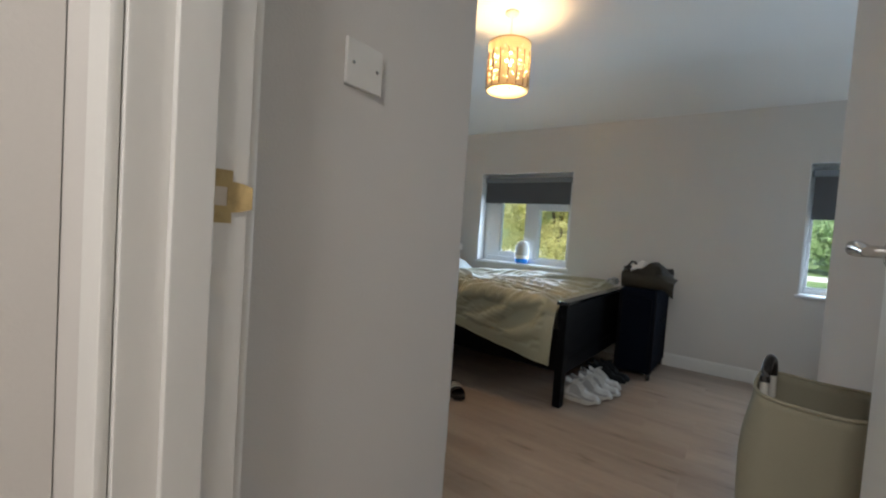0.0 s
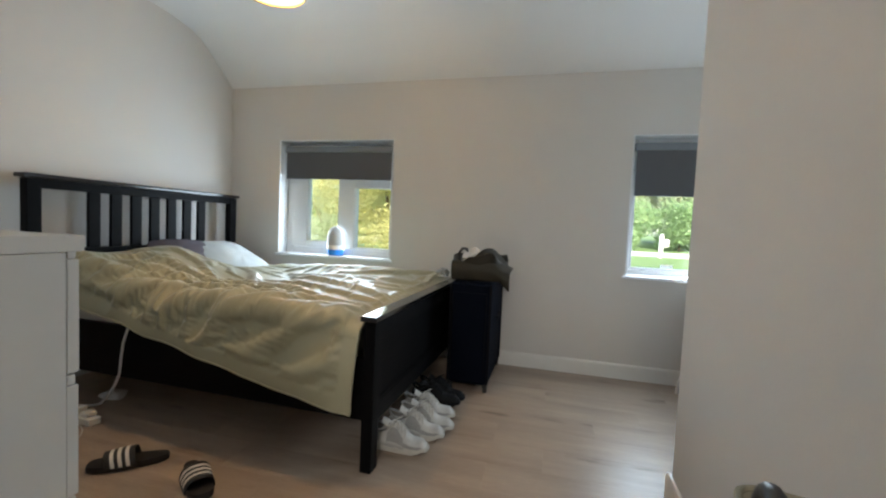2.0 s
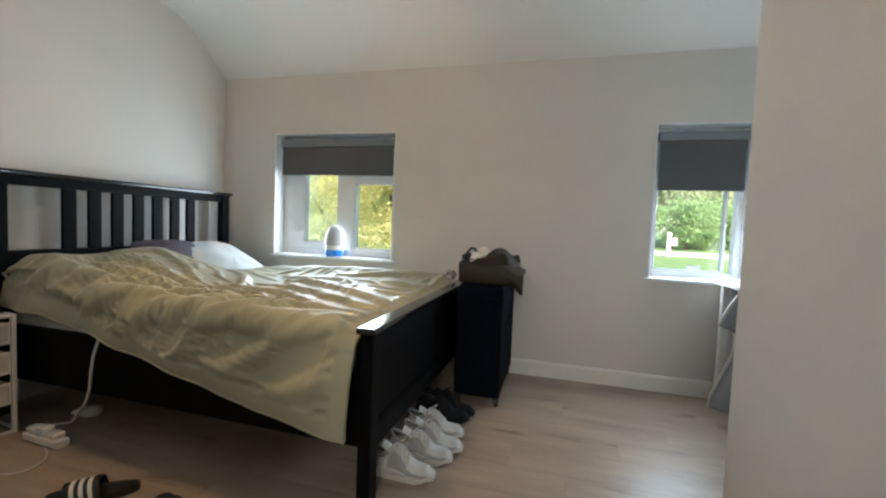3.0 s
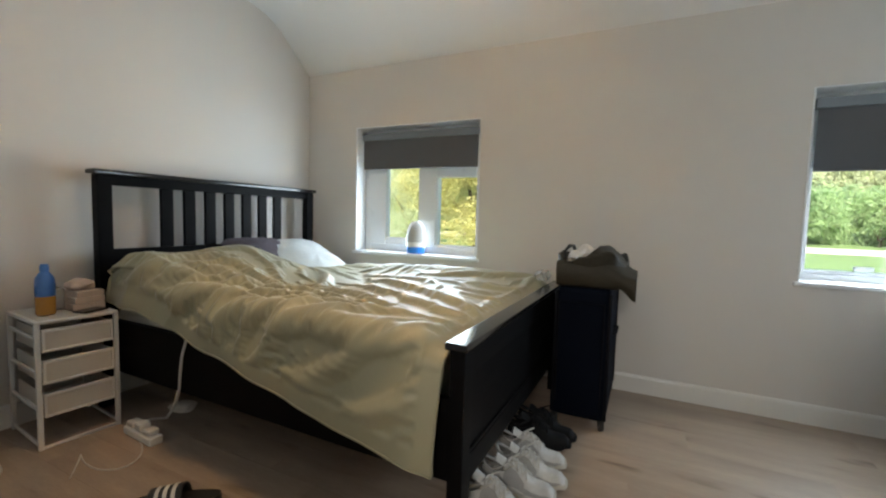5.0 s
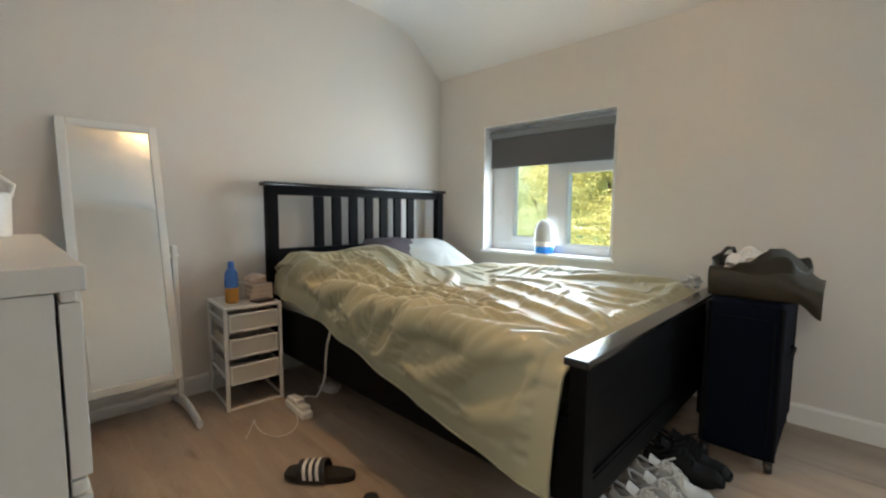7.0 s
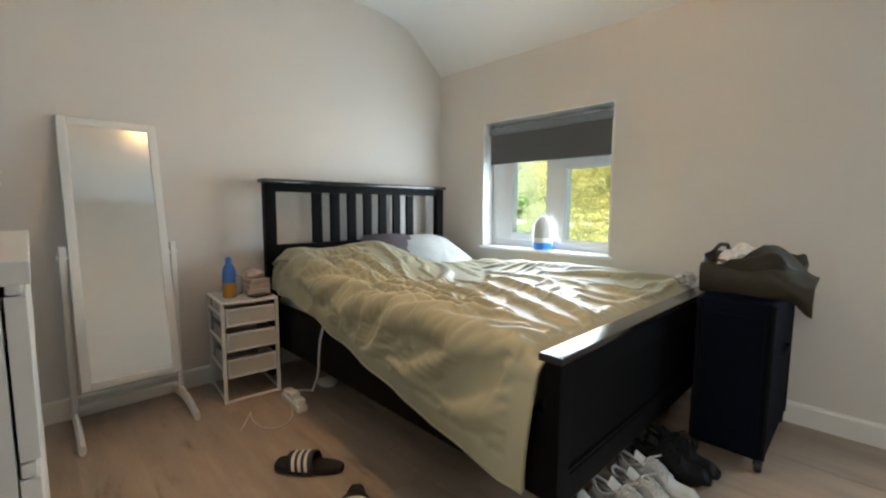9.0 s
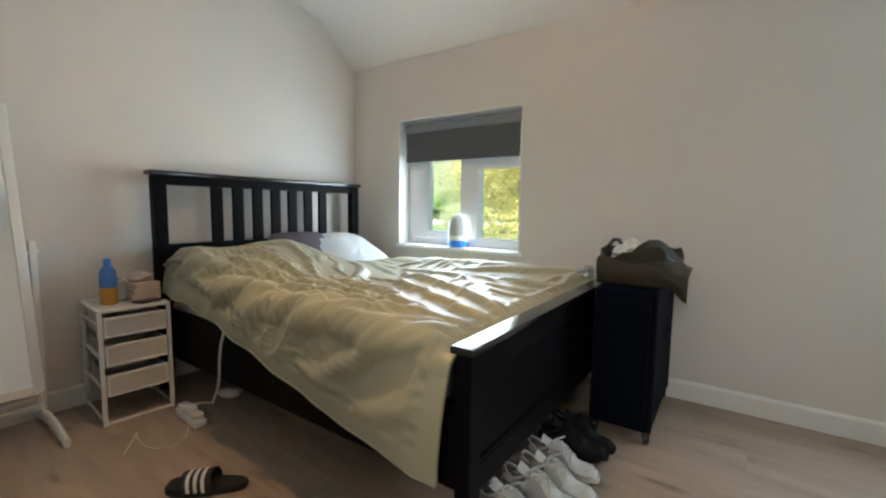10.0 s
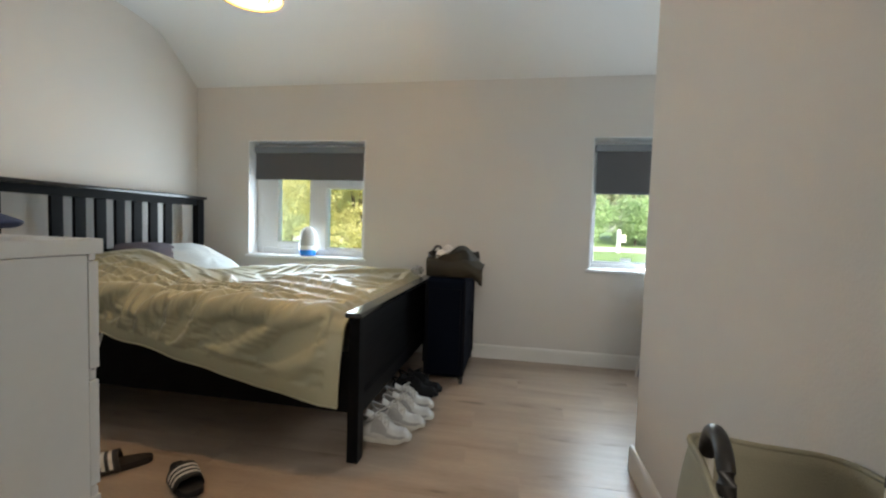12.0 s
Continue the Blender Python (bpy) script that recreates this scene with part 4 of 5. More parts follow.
    for q in (-1, 1):
        part("lace_loop", tube([(L * 0.42 + 0.030 * math.sin(a) * 0.8, 0.004 + q * (0.008 + 0.034 * math.sin(a / 2)), 0.128 - 0.022 * a / 6.28 + 0.012 * math.sin(a)) for a in [0.6 * n for n in range(11)]], 0.0030, 6), lace_mat, ob, "loose lace loop")
    for sy in (0, 1):
        def panel(u, v, a0, a1, u0, u1):
            q = up(u0 + (u1 - u0) * u, (a0 + (a1 - a0) * v) if sy == 0 else 1 - (a0 + (a1 - a0) * v))
            return q + Vector((0, 0.0022 if sy == 0 else -0.0022, 0.0008))
        part("side_panel", sheet(10, 6, lambda u, v: panel(u, v, 0.05, 0.20 + 0.10 * math.sin(u * 3.1), 0.34, 0.62)), accent, ob, "grey side panel")
        part("heel_panel", sheet(8, 8, lambda u, v: panel(u, v, 0.04, 0.30, 0.03, 0.20)), accent, ob, "grey heel panel")
        part("toe_guard", sheet(10, 4, lambda u, v: panel(u, v, 0.03, 0.12, 0.62, 0.95)), accent, ob, "grey toe guard")
    return ob


trainer(pose(-0.872, 2.762, 0, 0, 0, 0), "white leather trainer on the floor beside the bed foot", SHOE, SHOEGREY, SOLE)
trainer(pose(-0.835, 2.892, 0, 0, 0, 4), "white leather trainer on the floor beside the bed foot", SHOE, SHOEGREY, SOLE)
trainer(pose(-0.812, 2.995, 0, 0, 0, 2), "grey and white trainer in the row by the bed", SHOE, SHOEGREY, SOLE)
trainer(pose(-0.835, 3.110, 0, 0, 0, 6), "grey and white trainer in the row by the bed", SHOE, SHOEGREY, SOLE)
trainer(pose(-0.840, 3.265, 0, 0, 0, 8), "black trainer behind the white ones", SHOEDARK, SHOEDARK, SHOEDARK)
trainer(pose(-0.830, 3.385, 0, 0, 0, -4), "black trainer behind the white ones", SHOEDARK, SHOEDARK, SHOEDARK)


def slider(m, label):
    ob = thing("slider_sandal", m, label, "sandal", "sliders")
    L = 0.275

    def outline(k, n=44):
        pts = []
        for i in range(n):
            a = 2 * math.pi * i / n
            t = 0.5 - 0.5 * math.cos(a)
            w = (0.036 + 0.016 * t) * abs(math.sin(a)) ** 0.55
            pts.append(((t - 0.5) * L * k, math.copysign(w, math.sin(a)) * k))
        return pts
    bm = bmesh.new()
    rings = [[bm.verts.new((x, y, z + 0.006 * (x / L + 0.5) ** 3)) for x, y in outline(k)] for z, k in ((0, 0.95), (0.004, 1.0), (0.020, 1.0), (0.026, 0.97), (0.023, 0.90))]
    for a, b in zip(rings, rings[1:]):
        for i in range(44):
            j = (i + 1) % 44
            bm.faces.new((a[i], a[j], b[j], b[i]))
    bm.faces.new(rings[0])
    bm.faces.new(rings[-1])
    part("footbed", bm, SLIDE, ob)

    def strap(u, v, off=0.0):
        a = math.pi * v
        x = -0.004 + (u - 0.5) * 0.105 + 0.022
        w = 0.054 - 0.004 * u
        return Vector((x + 0.012 * math.sin(a), (w + off) * math.copysign(abs(math.cos(a)) ** 0.8, math.cos(a)), 0.008 + (0.056 + 0.010 * (1 - u) + off) * math.sin(a) ** 0.8))
    st = part("strap", sheet(10, 20, strap), SLIDE, ob, "", 180)
    thicken(st, 0.005, -1)
    for k in range(3):
        part("stripe", sheet(2, 20, lambda u, v, k=k: strap(0.20 + 0.24 * k + 0.12 * u, 0.05 + 0.9 * v, 0.0012)), STRIPE, st, "white stripe", 180)
    return ob


slider(pose(-1.71, 2.29, 0, 0, 0, 222), "black slider sandal with three white stripes, on the floor")
slider(pose(-1.365, 2.277, 0, 0, 0, -36), "black slider sandal with three white stripes by the bed")


# ---- wire drawer unit and what stands on it ----
DU = pose(-2.676, 2.388, 0, 0, 0, -5)
unit = thing("drawer_unit", DU, "small white metal frame unit with three mesh drawers beside the bed", "drawer unit")
UX, UY, UH = 0.172, 0.145, 0.542
for sx in (-1, 1):
    for sy in (-1, 1):
        part("leg", boxed(sx * (UX - 0.009) - 0.009, sx * (UX - 0.009) + 0.009, sy * (UY - 0.009) - 0.009, sy * (UY - 0.009) + 0.009, 0, UH - 0.014, 0.003), WHITEMETAL, unit)
bm = bmesh.new()
box(bm, -UX, UX, -UY, -UY + 0.018, UH - 0.014, UH, 0.003)
box(bm, -UX, UX, UY - 0.018, UY, UH - 0.014, UH, 0.003)
box(bm, -UX, -UX + 0.018, -UY + 0.018, UY - 0.018, UH - 0.014, UH, 0.003)
box(bm, UX - 0.018, UX, -UY + 0.018, UY - 0.018, UH - 0.014, UH, 0.003)
part("top_frame", bm, WHITEMETAL, unit)
part("top_shelf", boxed(-UX + 0.016, UX - 0.016, -UY + 0.016, UY - 0.016, UH - 0.010, UH - 0.003, 0.001), MESH, unit)
for sy in (-1, 1):
    for z in (0.02, 0.175, 0.325, 0.470):
        part("runner", boxed(-UX + 0.018, UX - 0.018, sy * (UY - 0.008) - 0.005, sy * (UY - 0.008) + 0.005, z - 0.006, z + 0.006, 0.002), WHITEMETAL, unit)
part("base_bar", boxed(UX - 0.014, UX - 0.002, -UY + 0.018, UY - 0.018, 0.002, 0.014, 0.002), WHITEMETAL, unit)
for k, (z0, z1) in enumerate(((0.135, 0.235), (0.275, 0.375), (0.410, 0.505))):
    dr = part("drawer", boxed(UX - 0.010, UX - 0.004, -UY + 0.028, UY - 0.028, z0 + 0.010, z1 - 0.012, 0.001), MESH, unit)
    rim = bmesh.new()
    box(rim, UX - 0.014, UX + 0.002, -UY + 0.022, UY - 0.022, z1 - 0.013, z1, 0.003)
    box(rim, UX - 0.014, UX + 0.002, -UY + 0.022, UY - 0.022, z0, z0 + 0.011, 0.003)
    box(rim, UX - 0.014, UX + 0.002, -UY + 0.022, -UY + 0.032, z0 + 0.011, z1 - 0.013, 0.002)
    box(rim, UX - 0.014, UX + 0.002, UY - 0.032, UY - 0.022, z0 + 0.011, z1 - 0.013, 0.002)
    part("rim", rim, WHITEMETAL, dr)
    part("side_mesh", boxed(-UX + 0.02, UX - 0.012, -UY + 0.0255, -UY + 0.030, z0, z1 - 0.004, 0.001), MESH, dr)
    part("side_mesh", boxed(-UX + 0.02, UX - 0.012, UY - 0.030, UY - 0.0255, z0, z1 - 0.004, 0.001), MESH, dr)
    part("bottom_mesh", boxed(-UX + 0.02, UX - 0.012, -UY + 0.031, UY - 0.031, z0, z0 + 0.004, 0.001), MESH, dr)
    part("back_mesh", boxed(-UX + 0.018, -UX + 0.022, -UY + 0.031, UY - 0.031, z0 + 0.005, z1 - 0.004, 0.001), MESH, dr)

bottle = thing("drink_bottle", DU @ pose(0.035, -0.068, UH), "small bottle of amber drink with a blue sleeve and cap", "bottle")
part("drink", lathe([(0, 0.001), (0.030, 0.001), (0.034, 0.008), (0.034, 0.075), (0.033, 0.082), (0, 0.082)], 24), JUICE, bottle, "amber drink")
part("sleeve", lathe([(0.0345, 0.083), (0.0350, 0.130), (0.032, 0.160), (0.020, 0.182), (0.014, 0.188), (0, 0.188)], 24), BLUECAP, bottle, "blue label sleeve")
part("cap", lathe([(0.015, 0.188), (0.016, 0.192), (0.016, 0.212), (0.012, 0.222), (0, 0.223)], 20), BLUECAP, bottle, "blue cap")
boxes_t = thing("small_boxes", DU @ pose(-0.035, 0.078, UH, 0, 0, 6), "stack of small beige card boxes on the drawer unit", "boxes")
for k, (a, b, h0, h1) in enumerate(((0.085, 0.062, 0.0, 0.030), (0.080, 0.060, 0.0305, 0.058), (0.074, 0.057, 0.0585, 0.084))):
    part("box", boxed(-a, a, -b, b, h0, h1, 0.003, m=pose(0, 0, 0, 0, 0, 5 * k - 4)), PAPERS, boxes_t)
cloth = thing("folded_cloth", DU @ pose(-0.04, 0.080, UH + 0.0845), "crumpled pinkish cloth on the small boxes", "cloth")
bm = bmesh.new()
bmesh.ops.create_icosphere(bm, subdivisions=3, radius=0.06)
for v in bm.verts:
    k = 1 + 0.3 * noise.noise(v.co * 30)
    v.co = Vector((v.co.x * 0.9 * k, v.co.y * 0.85 * k, max(0, v.co.z * 0.55 * k + 0.02)))
part("cloth_heap", bm, PINK, cloth, "", 60)
tub = thing("clear_tub", DU @ pose(-0.08, -0.02, UH), "pale translucent plastic tub behind the bottle", "tub")
part("tub_body", boxed(-0.055, 0.055, -0.04, 0.04, 0.0, 0.10, 0.012, seg=3), CLEARWRAP, tub)
keys = thing("phone", DU @ pose(0.095, 0.07, UH, 0, 0, 20), "small black phone lying on the drawer unit", "phone")
part("phone_body", boxed(-0.035, 0.035, -0.055, 0.055, 0.0, 0.009, 0.003), SCREEN, keys)


# ---- cheval mirror ----
MY0, MY1 = 1.676, 2.061
tilt = math.degrees(math.atan2(0.265, 1.235))
mir = thing("standing_mirror", pose(-2.602, (MY0 + MY1) / 2, 0), "white framed standing mirror tilted back against the wall", "mirror")
MP = pose(0, 0, 0.212, 0, -tilt, 0)
MW, MH = 0.1925, 1.268
fw = 0.036
bm = bmesh.new()
box(bm, -0.024, 0, -MW, -MW + fw, 0, MH, 0.004)
box(bm, -0.024, 0, MW - fw, MW, 0, MH, 0.004)
box(bm, -0.024, 0, -MW + fw, MW - fw, 0, fw, 0.004)
box(bm, -0.024, 0, -MW + fw, MW - fw, MH - fw, MH, 0.004)
bmesh.ops.transform(bm, matrix=MP, verts=bm.verts)
part("mirror_frame", bm, WHITEMETAL, mir)
bm = boxed(-0.016, -0.010, -MW + fw - 0.004, MW - fw + 0.004, fw - 0.004, MH - fw + 0.004, 0)
bmesh.ops.transform(bm, matrix=MP, verts=bm.verts)
part("mirror_glass", bm, MIRROR, mir, "silvered mirror glass")
bm = boxed(-0.023, -0.018, -MW + fw - 0.006, MW - fw + 0.006, fw - 0.006, MH - fw + 0.006, 0)
bmesh.ops.transform(bm, matrix=MP, verts=bm.verts)
part("backing", bm, PALEWOOD, mir)
for sy in (-1, 1):
    y = sy * (MW + 0.020)
    part("upright", boxed(-0.165, -0.128, y - 0.012, y + 0.012, 0.05, 0.855, 0.004), WHITEMETAL, mir)
    part("pivot", tube([(-0.146, y - sy * 0.03, 0.80), (-0.146, y + sy * 0.02, 0.80)], 0.012, 14), WHITEMETAL, mir)
    bm = sheet(12, 10, lambda u, v, y=y: Vector((-0.270 + u * 0.430, y + 0.014 * math.cos(v * 2 * math.pi), max(0.0, 0.026 + 0.034 * math.sin(math.pi * u) + (0.022 + 0.010 * math.sin(math.pi * u)) * math.sin(v * 2 * math.pi) - 0.004))), wrap=True)
    bmesh.ops.holes_fill(bm, edges=bm.edges)
    part("foot", bm, WHITEMETAL, mir)
part("cross_bar", boxed(-0.158, -0.136, -MW - 0.008, MW + 0.008, 0.085, 0.110, 0.004), WHITEMETAL, mir)


# ---- chest of drawers and what stands on it ----
CHX0, CHX1, CHY0, CHY1, CHH = -1.705, -0.905, 1.050, 1.516, 0.977
chest = thing("chest_of_drawers", pose(CHX0, CHY0, 0), "white lacquered chest with four drawers, the drawers slightly ajar", "chest of drawers")
W, D = CHX1 - CHX0, CHY1 - CHY0
part("side_panel", boxed(0, 0.022, 0, D + 0.0148, 0, CHH - 0.029, 0.0015), LACQUER, chest)
part("side_panel", boxed(W - 0.022, W, 0, D + 0.0148, 0, CHH - 0.029, 0.0015), LACQUER, chest)
part("top_panel", boxed(-0.004, W + 0.004, -0.002, D + 0.042, CHH - 0.028, CHH, 0.002), LACQUER, chest)
part("back_panel", boxed(0.022, W - 0.022, 0.002, 0.010, 0.02, CHH - 0.029, 0), LACQUER, chest)
part("plinth", boxed(0.022, W - 0.022, D - 0.03, D - 0.012, 0, 0.045, 0.001), LACQUER, chest)
# dark-coloured filler puts the shade into the gaps between the drawers
part("gap_shade_block", boxed(0.0225, W - 0.0225, 0.011, D - 0.035, 0.046, CHH - 0.030, 0), JOINTSHADE, chest, "dark block standing for the shade in the drawer gaps")
for k in range(4):
    z0 = 0.066 + k * 0.2230
    z1 = z0 + 0.2005
    out = (0.0140, 0.0155, 0.0145, 0.0160)[k]
    dr = part("drawer", boxed(0.002, W - 0.002, D + 0.002 + out, D + 0.021 + out, z0, z1, 0.0015), LACQUER, chest)
    part("grip", boxed(0.003, W - 0.003, D + 0.003 + out, D + 0.018 + out, z1 + 0.0005, z1 + 0.0195, 0.004), LACQUER, dr, "rounded finger grip along the drawer top")
    part("drawer_lip", boxed(0.024, W - 0.024, D - 0.03 + out, D + 0.0015 + out, z1 - 0.016, z1 - 0.002, 0.001), LACQUER, dr)

jug = thing("white_jug", pose(-1.60, 1.450, CHH + 0.0005), "small white plastic tub with a loop handle on the chest", "tub")
part("body", lathe([(0, 0), (0.056, 0), (0.060, 0.005), (0.063, 0.085), (0.062, 0.092), (0.058, 0.094), (0.054, 0.090), (0, 0.086)], 30), PLASTICWHITE, jug)
part("handle", tube([(0.0, 0.060, 0.085), (0.0, 0.066, 0.110), (0.0, 0.045, 0.128), (0.0, 0.0, 0.134), (0.0, -0.045, 0.128), (0.0, -0.066, 0.110), (0.0, -0.060, 0.085)], 0.006, 10), PLASTICWHITE, jug)
for k in range(4):
    part("print_bar", boxed(0.0605, 0.0635, 0.010 + 0.0 * k, 0.026, 0.024 + 0.014 * k, 0.032 + 0.014 * k, 0), GREYDOME, jug, "unreadable grey print")

pouch = thing("navy_pouch", pose(-1.105, 1.345, CHH + 0.0005, 0, 0, 28), "flat navy blue cloth pouch lying on the chest", "pouch")


def pouch_fn(u, v):
    a = v * 2 * math.pi
    lat = (u * 2 - 1) * math.pi / 2
    c, s = math.cos(a), math.sin(a)
    r = max(0.0, math.cos(lat)) ** 0.5
    x, y = 0.195 * r * math.copysign(abs(c) ** 0.7, c), 0.10 * r * math.copysign(abs(s) ** 0.7, s)
    z = 0.028 + 0.028 * math.sin(lat) * (1 - 0.5 * abs(c) ** 3) + 0.004 * noise.noise(Vector((x * 20, y * 20, 2)))
    return Vector((x, y, max(0, z)))


bm = sheet(16, 44, pouch_fn, wrap=True)
bmesh.ops.remove_doubles(bm, verts=bm.verts, dist=1e-4)
part("pouch_body", bm, NAVYCLOTH, pouch, "", 180)


# ---- laundry hamper by the door ----
HA = pose(0.258, 1.510, 0, 0, 0, -11)
ham = thing("laundry_hamper", HA, "olive-beige canvas laundry hamper with looped tube handles beside the door", "laundry hamper")
HX, HY, HZ = 0.108, 0.158, 0.672


def ham_fn(u, v):
    a = v * 2 * math.pi
    c, s = math.cos(a), math.sin(a)
    k = 0.84 + 0.16 * u
    x = math.copysign(abs(c) ** 0.42, c) * HX * k
    y = math.copysign(abs(s) ** 0.42, s) * HY * k
    rise = math.exp(-(y / 0.085) ** 2) * 0.022 * u ** 3
    sag = (0.008 * (1 - (abs(x) / HX) ** 2) if abs(y) > HY * 0.8 else 0.0) * u ** 3
    z = 0.03 + (HZ - 0.03) * u + rise - sag
    b = 0.010 * noise.noise(Vector((x * 9, y * 9, z * 7))) + 0.010 * math.sin(math.pi * u)
    return Vector((x * (1 + b * 4) - 0.045 * math.sin(math.pi * min(1.0, 1.15 - u)) * (0.5 - 0.5 * c), y * (1 + b * 2.5), z))


canv = part("canvas_bag", sheet(26, 80, ham_fn, wrap=True), CANVAS, ham, "", 60)
thicken(canv, 0.003, -1)
part("hem", tube([ham_fn(1.0, k / 64) for k in range(64)], 0.005, 8, closed=True), CANVAS, ham, "stitched canvas hem")
part("bag_floor", boxed(-HX * 0.80, HX * 0.80, -HY * 0.80, HY * 0.80, 0.020, 0.030, 0.002), CANVAS, ham)
for sx in (-1, 1):
    x = sx * (HX + 0.003)
    arc = [(x, 0.055 * math.cos(q), 0.682 + 0.055 * math.sin(q)) for q in [math.pi * k / 12 for k in range(13)]]
    lg = part("handle_tube", tube([(x * 0.86, -0.070, 0.006), (x * 0.95, -0.062, 0.40), (x, -0.055, 0.682)], 0.010, 12), TUBEWHITE, ham, "cream steel tube")
    part("handle_tube", tube([(x * 0.86, 0.070, 0.006), (x * 0.95, 0.062, 0.40), (x, 0.055, 0.682)], 0.010, 12), TUBEWHITE, ham, "cream steel tube")
    part("grip", tube(arc, 0.0115, 12), CAPBLACK, ham, "black curved plastic grip")
    for sy in (-1, 1):
        part("sleeve", tube([(x * 0.97, sy * 0.060, 0.46), (x * 1.0, sy * 0.058, 0.62)], 0.0135, 12), CANVAS, ham, "canvas loop round the tube")


# ---- egg-shaped lamp on the window board ----
egg = thing("egg_humidifier", pose(-1.882, 4.222, 0.7375), "white egg-shaped humidifier with a blue base on the window sill", "humidifier")
part("base", lathe([(0, 0), (0.060, 0), (0.066, 0.006), (0.070, 0.030), (0.071, 0.050), (0, 0.050)], 30), BLUEGLOW, egg, "translucent blue base")
part("collar", lathe([(0.071, 0.0505), (0.073, 0.060), (0.072, 0.085), (0, 0.085)], 30), PLASTICWHITE, egg)
part("dome", lathe([(0.0725, 0.0855), (0.074, 0.120), (0.070, 0.165), (0.058, 0.205), (0.038, 0.232), (0.016, 0.243), (0, 0.245)], 30), GREYDOME, egg, "pale grey dome")


# ---- extension lead and cable by the bed ----
plug = thing("extension_lead", pose(-2.275, 2.492, 0, 0, 0, -4), "white extension socket on the floor with a thin grey-white cable", "extension lead")
part("block", boxed(-0.115, 0.115, -0.028, 0.028, 0.0, 0.036, 0.008, seg=3), PLASTICWHITE, plug)
for x, h in ((-0.072, 0.062), (-0.004, 0.072), (0.064, 0.060)):
    part("plug_top", boxed(x - 0.026, x + 0.026, -0.022, 0.026, 0.0365, h, 0.008, seg=3), PLASTICWHITE, plug)
charge = thing("charging_cable", pose(0, 0, 0), "pale grey charging cable hanging from under the duvet", "cable")
pts = [(-2.04, 2.545, 0.47), (-2.05, 2.530, 0.40), (-2.062, 2.528, 0.32), (-2.075, 2.532, 0.25), (-2.12, 2.545, 0.18), (-2.20, 2.570, 0.105), (-2.30, 2.610, 0.035), (-2.37, 2.630, 0.007),
       (-2.405, 2.600, 0.007), (-2.395, 2.550, 0.012), (-2.36, 2.508, 0.040)]
part("cord", tube(pts, 0.006, 8), CABLE, charge, "", 180)
lead = thing("thin_cable", pose(0, 0, 0), "thin pale cable curled loosely on the floor", "cable")
part("cord", tube([(-2.27 + 0.16 * math.sin(k * 0.33) * (1 - k * 0.012) + 0.004 * k, 2.42 - 0.012 * k + 0.05 * math.cos(k * 0.41), 0.0035) for k in range(20)], 0.003, 6), CABLE, lead, "", 180)
slip_under = thing("paper_tissue", pose(-2.39, 2.75, 0, 0, 0, 20), "crumpled pale tissue under the bed", "tissue")
bm = bmesh.new()
bmesh.ops.create_icosphere(bm, subdivisions=3, radius=0.05)
for v in bm.verts:
    k = 1 + 0.4 * noise.noise(v.co * 30)
    v.co = Vector((v.co.x * 1.3 * k, v.co.y * k, max(0, v.co.z * 0.5 * k + 0.012)))
part("tissue_ball", bm, TISSUE, slip_under, "", 40)


# ---- ceiling lamp ----
lamp = thing("pendant_lamp", pose(-1.30, 2.562, CEILZ), "lit drum pendant lamp with a pierced gold fabric shade", "ceiling lamp")
part("ceiling_rose", lathe([(0, 0.0), (0.045, 0.0), (0.045, -0.012), (0.030, -0.026), (0.008, -0.030), (0, -0.030)], 24), PLASTICWHITE, lamp)
part("flex", tube([(0, 0, -0.028), (0, 0, -0.235)], 0.004, 8), PLASTICWHITE, lamp)
part("lampholder", lathe([(0, -0.215), (0.014, -0.218), (0.018, -0.235), (0.018, -0.262), (0, -0.262)], 18), PLASTICWHITE, lamp)
bl = part("bulb", lathe([(0, -0.2625), (0.012, -0.2625), (0.014, -0.272), (0.028, -0.300), (0.031, -0.322), (0.024, -0.344), (0.010, -0.355), (0, -0.357)], 20), BULB, lamp, "glowing warm bulb")
bl.visible_shadow = False
SR, ST, SB = 0.136, -0.208, -0.512
sh = part("shade", bmesh.new(), SHADEMAT, lamp)
bm = bmesh.new()
NSEG, NROW = 72, 24
grid = [[bm.verts.new((SR * math.cos(2 * math.pi * k / NSEG), SR * math.sin(2 * math.pi * k / NSEG), ST + (SB - ST) * r / NROW)) for k in range(NSEG)] for r in range(NROW + 1)]
rng = random.Random(7)
for r in range(NROW):
    for k in range(NSEG):
        stem = k % 9 in (0, 1)
        if 3 <= r <= 20 and not stem and rng.random() < 0.16:
            continue
        bm.faces.new((grid[r][k], grid[r][(k + 1) % NSEG], grid[r + 1][(k + 1) % NSEG], grid[r + 1][k]))
old = sh.data
sh.data = mesh_of(bm, "shade", SHADEMAT, 180)
bpy.data.meshes.remove(old)
thicken(sh, 0.0018, 0)
for z, nm in ((ST, "rim"), (SB, "rim")):
    part(nm, tube([(SR * math.cos(2 * math.pi * k / 48), SR * math.sin(2 * math.pi * k / 48), z) for k in range(48)], 0.0045, 8, closed=True), BRASS, sh)
STEM = material("dark_gold_weave", (0.22, 0.13, 0.05), 0.7, var=0.2, scale=20, grain=120)
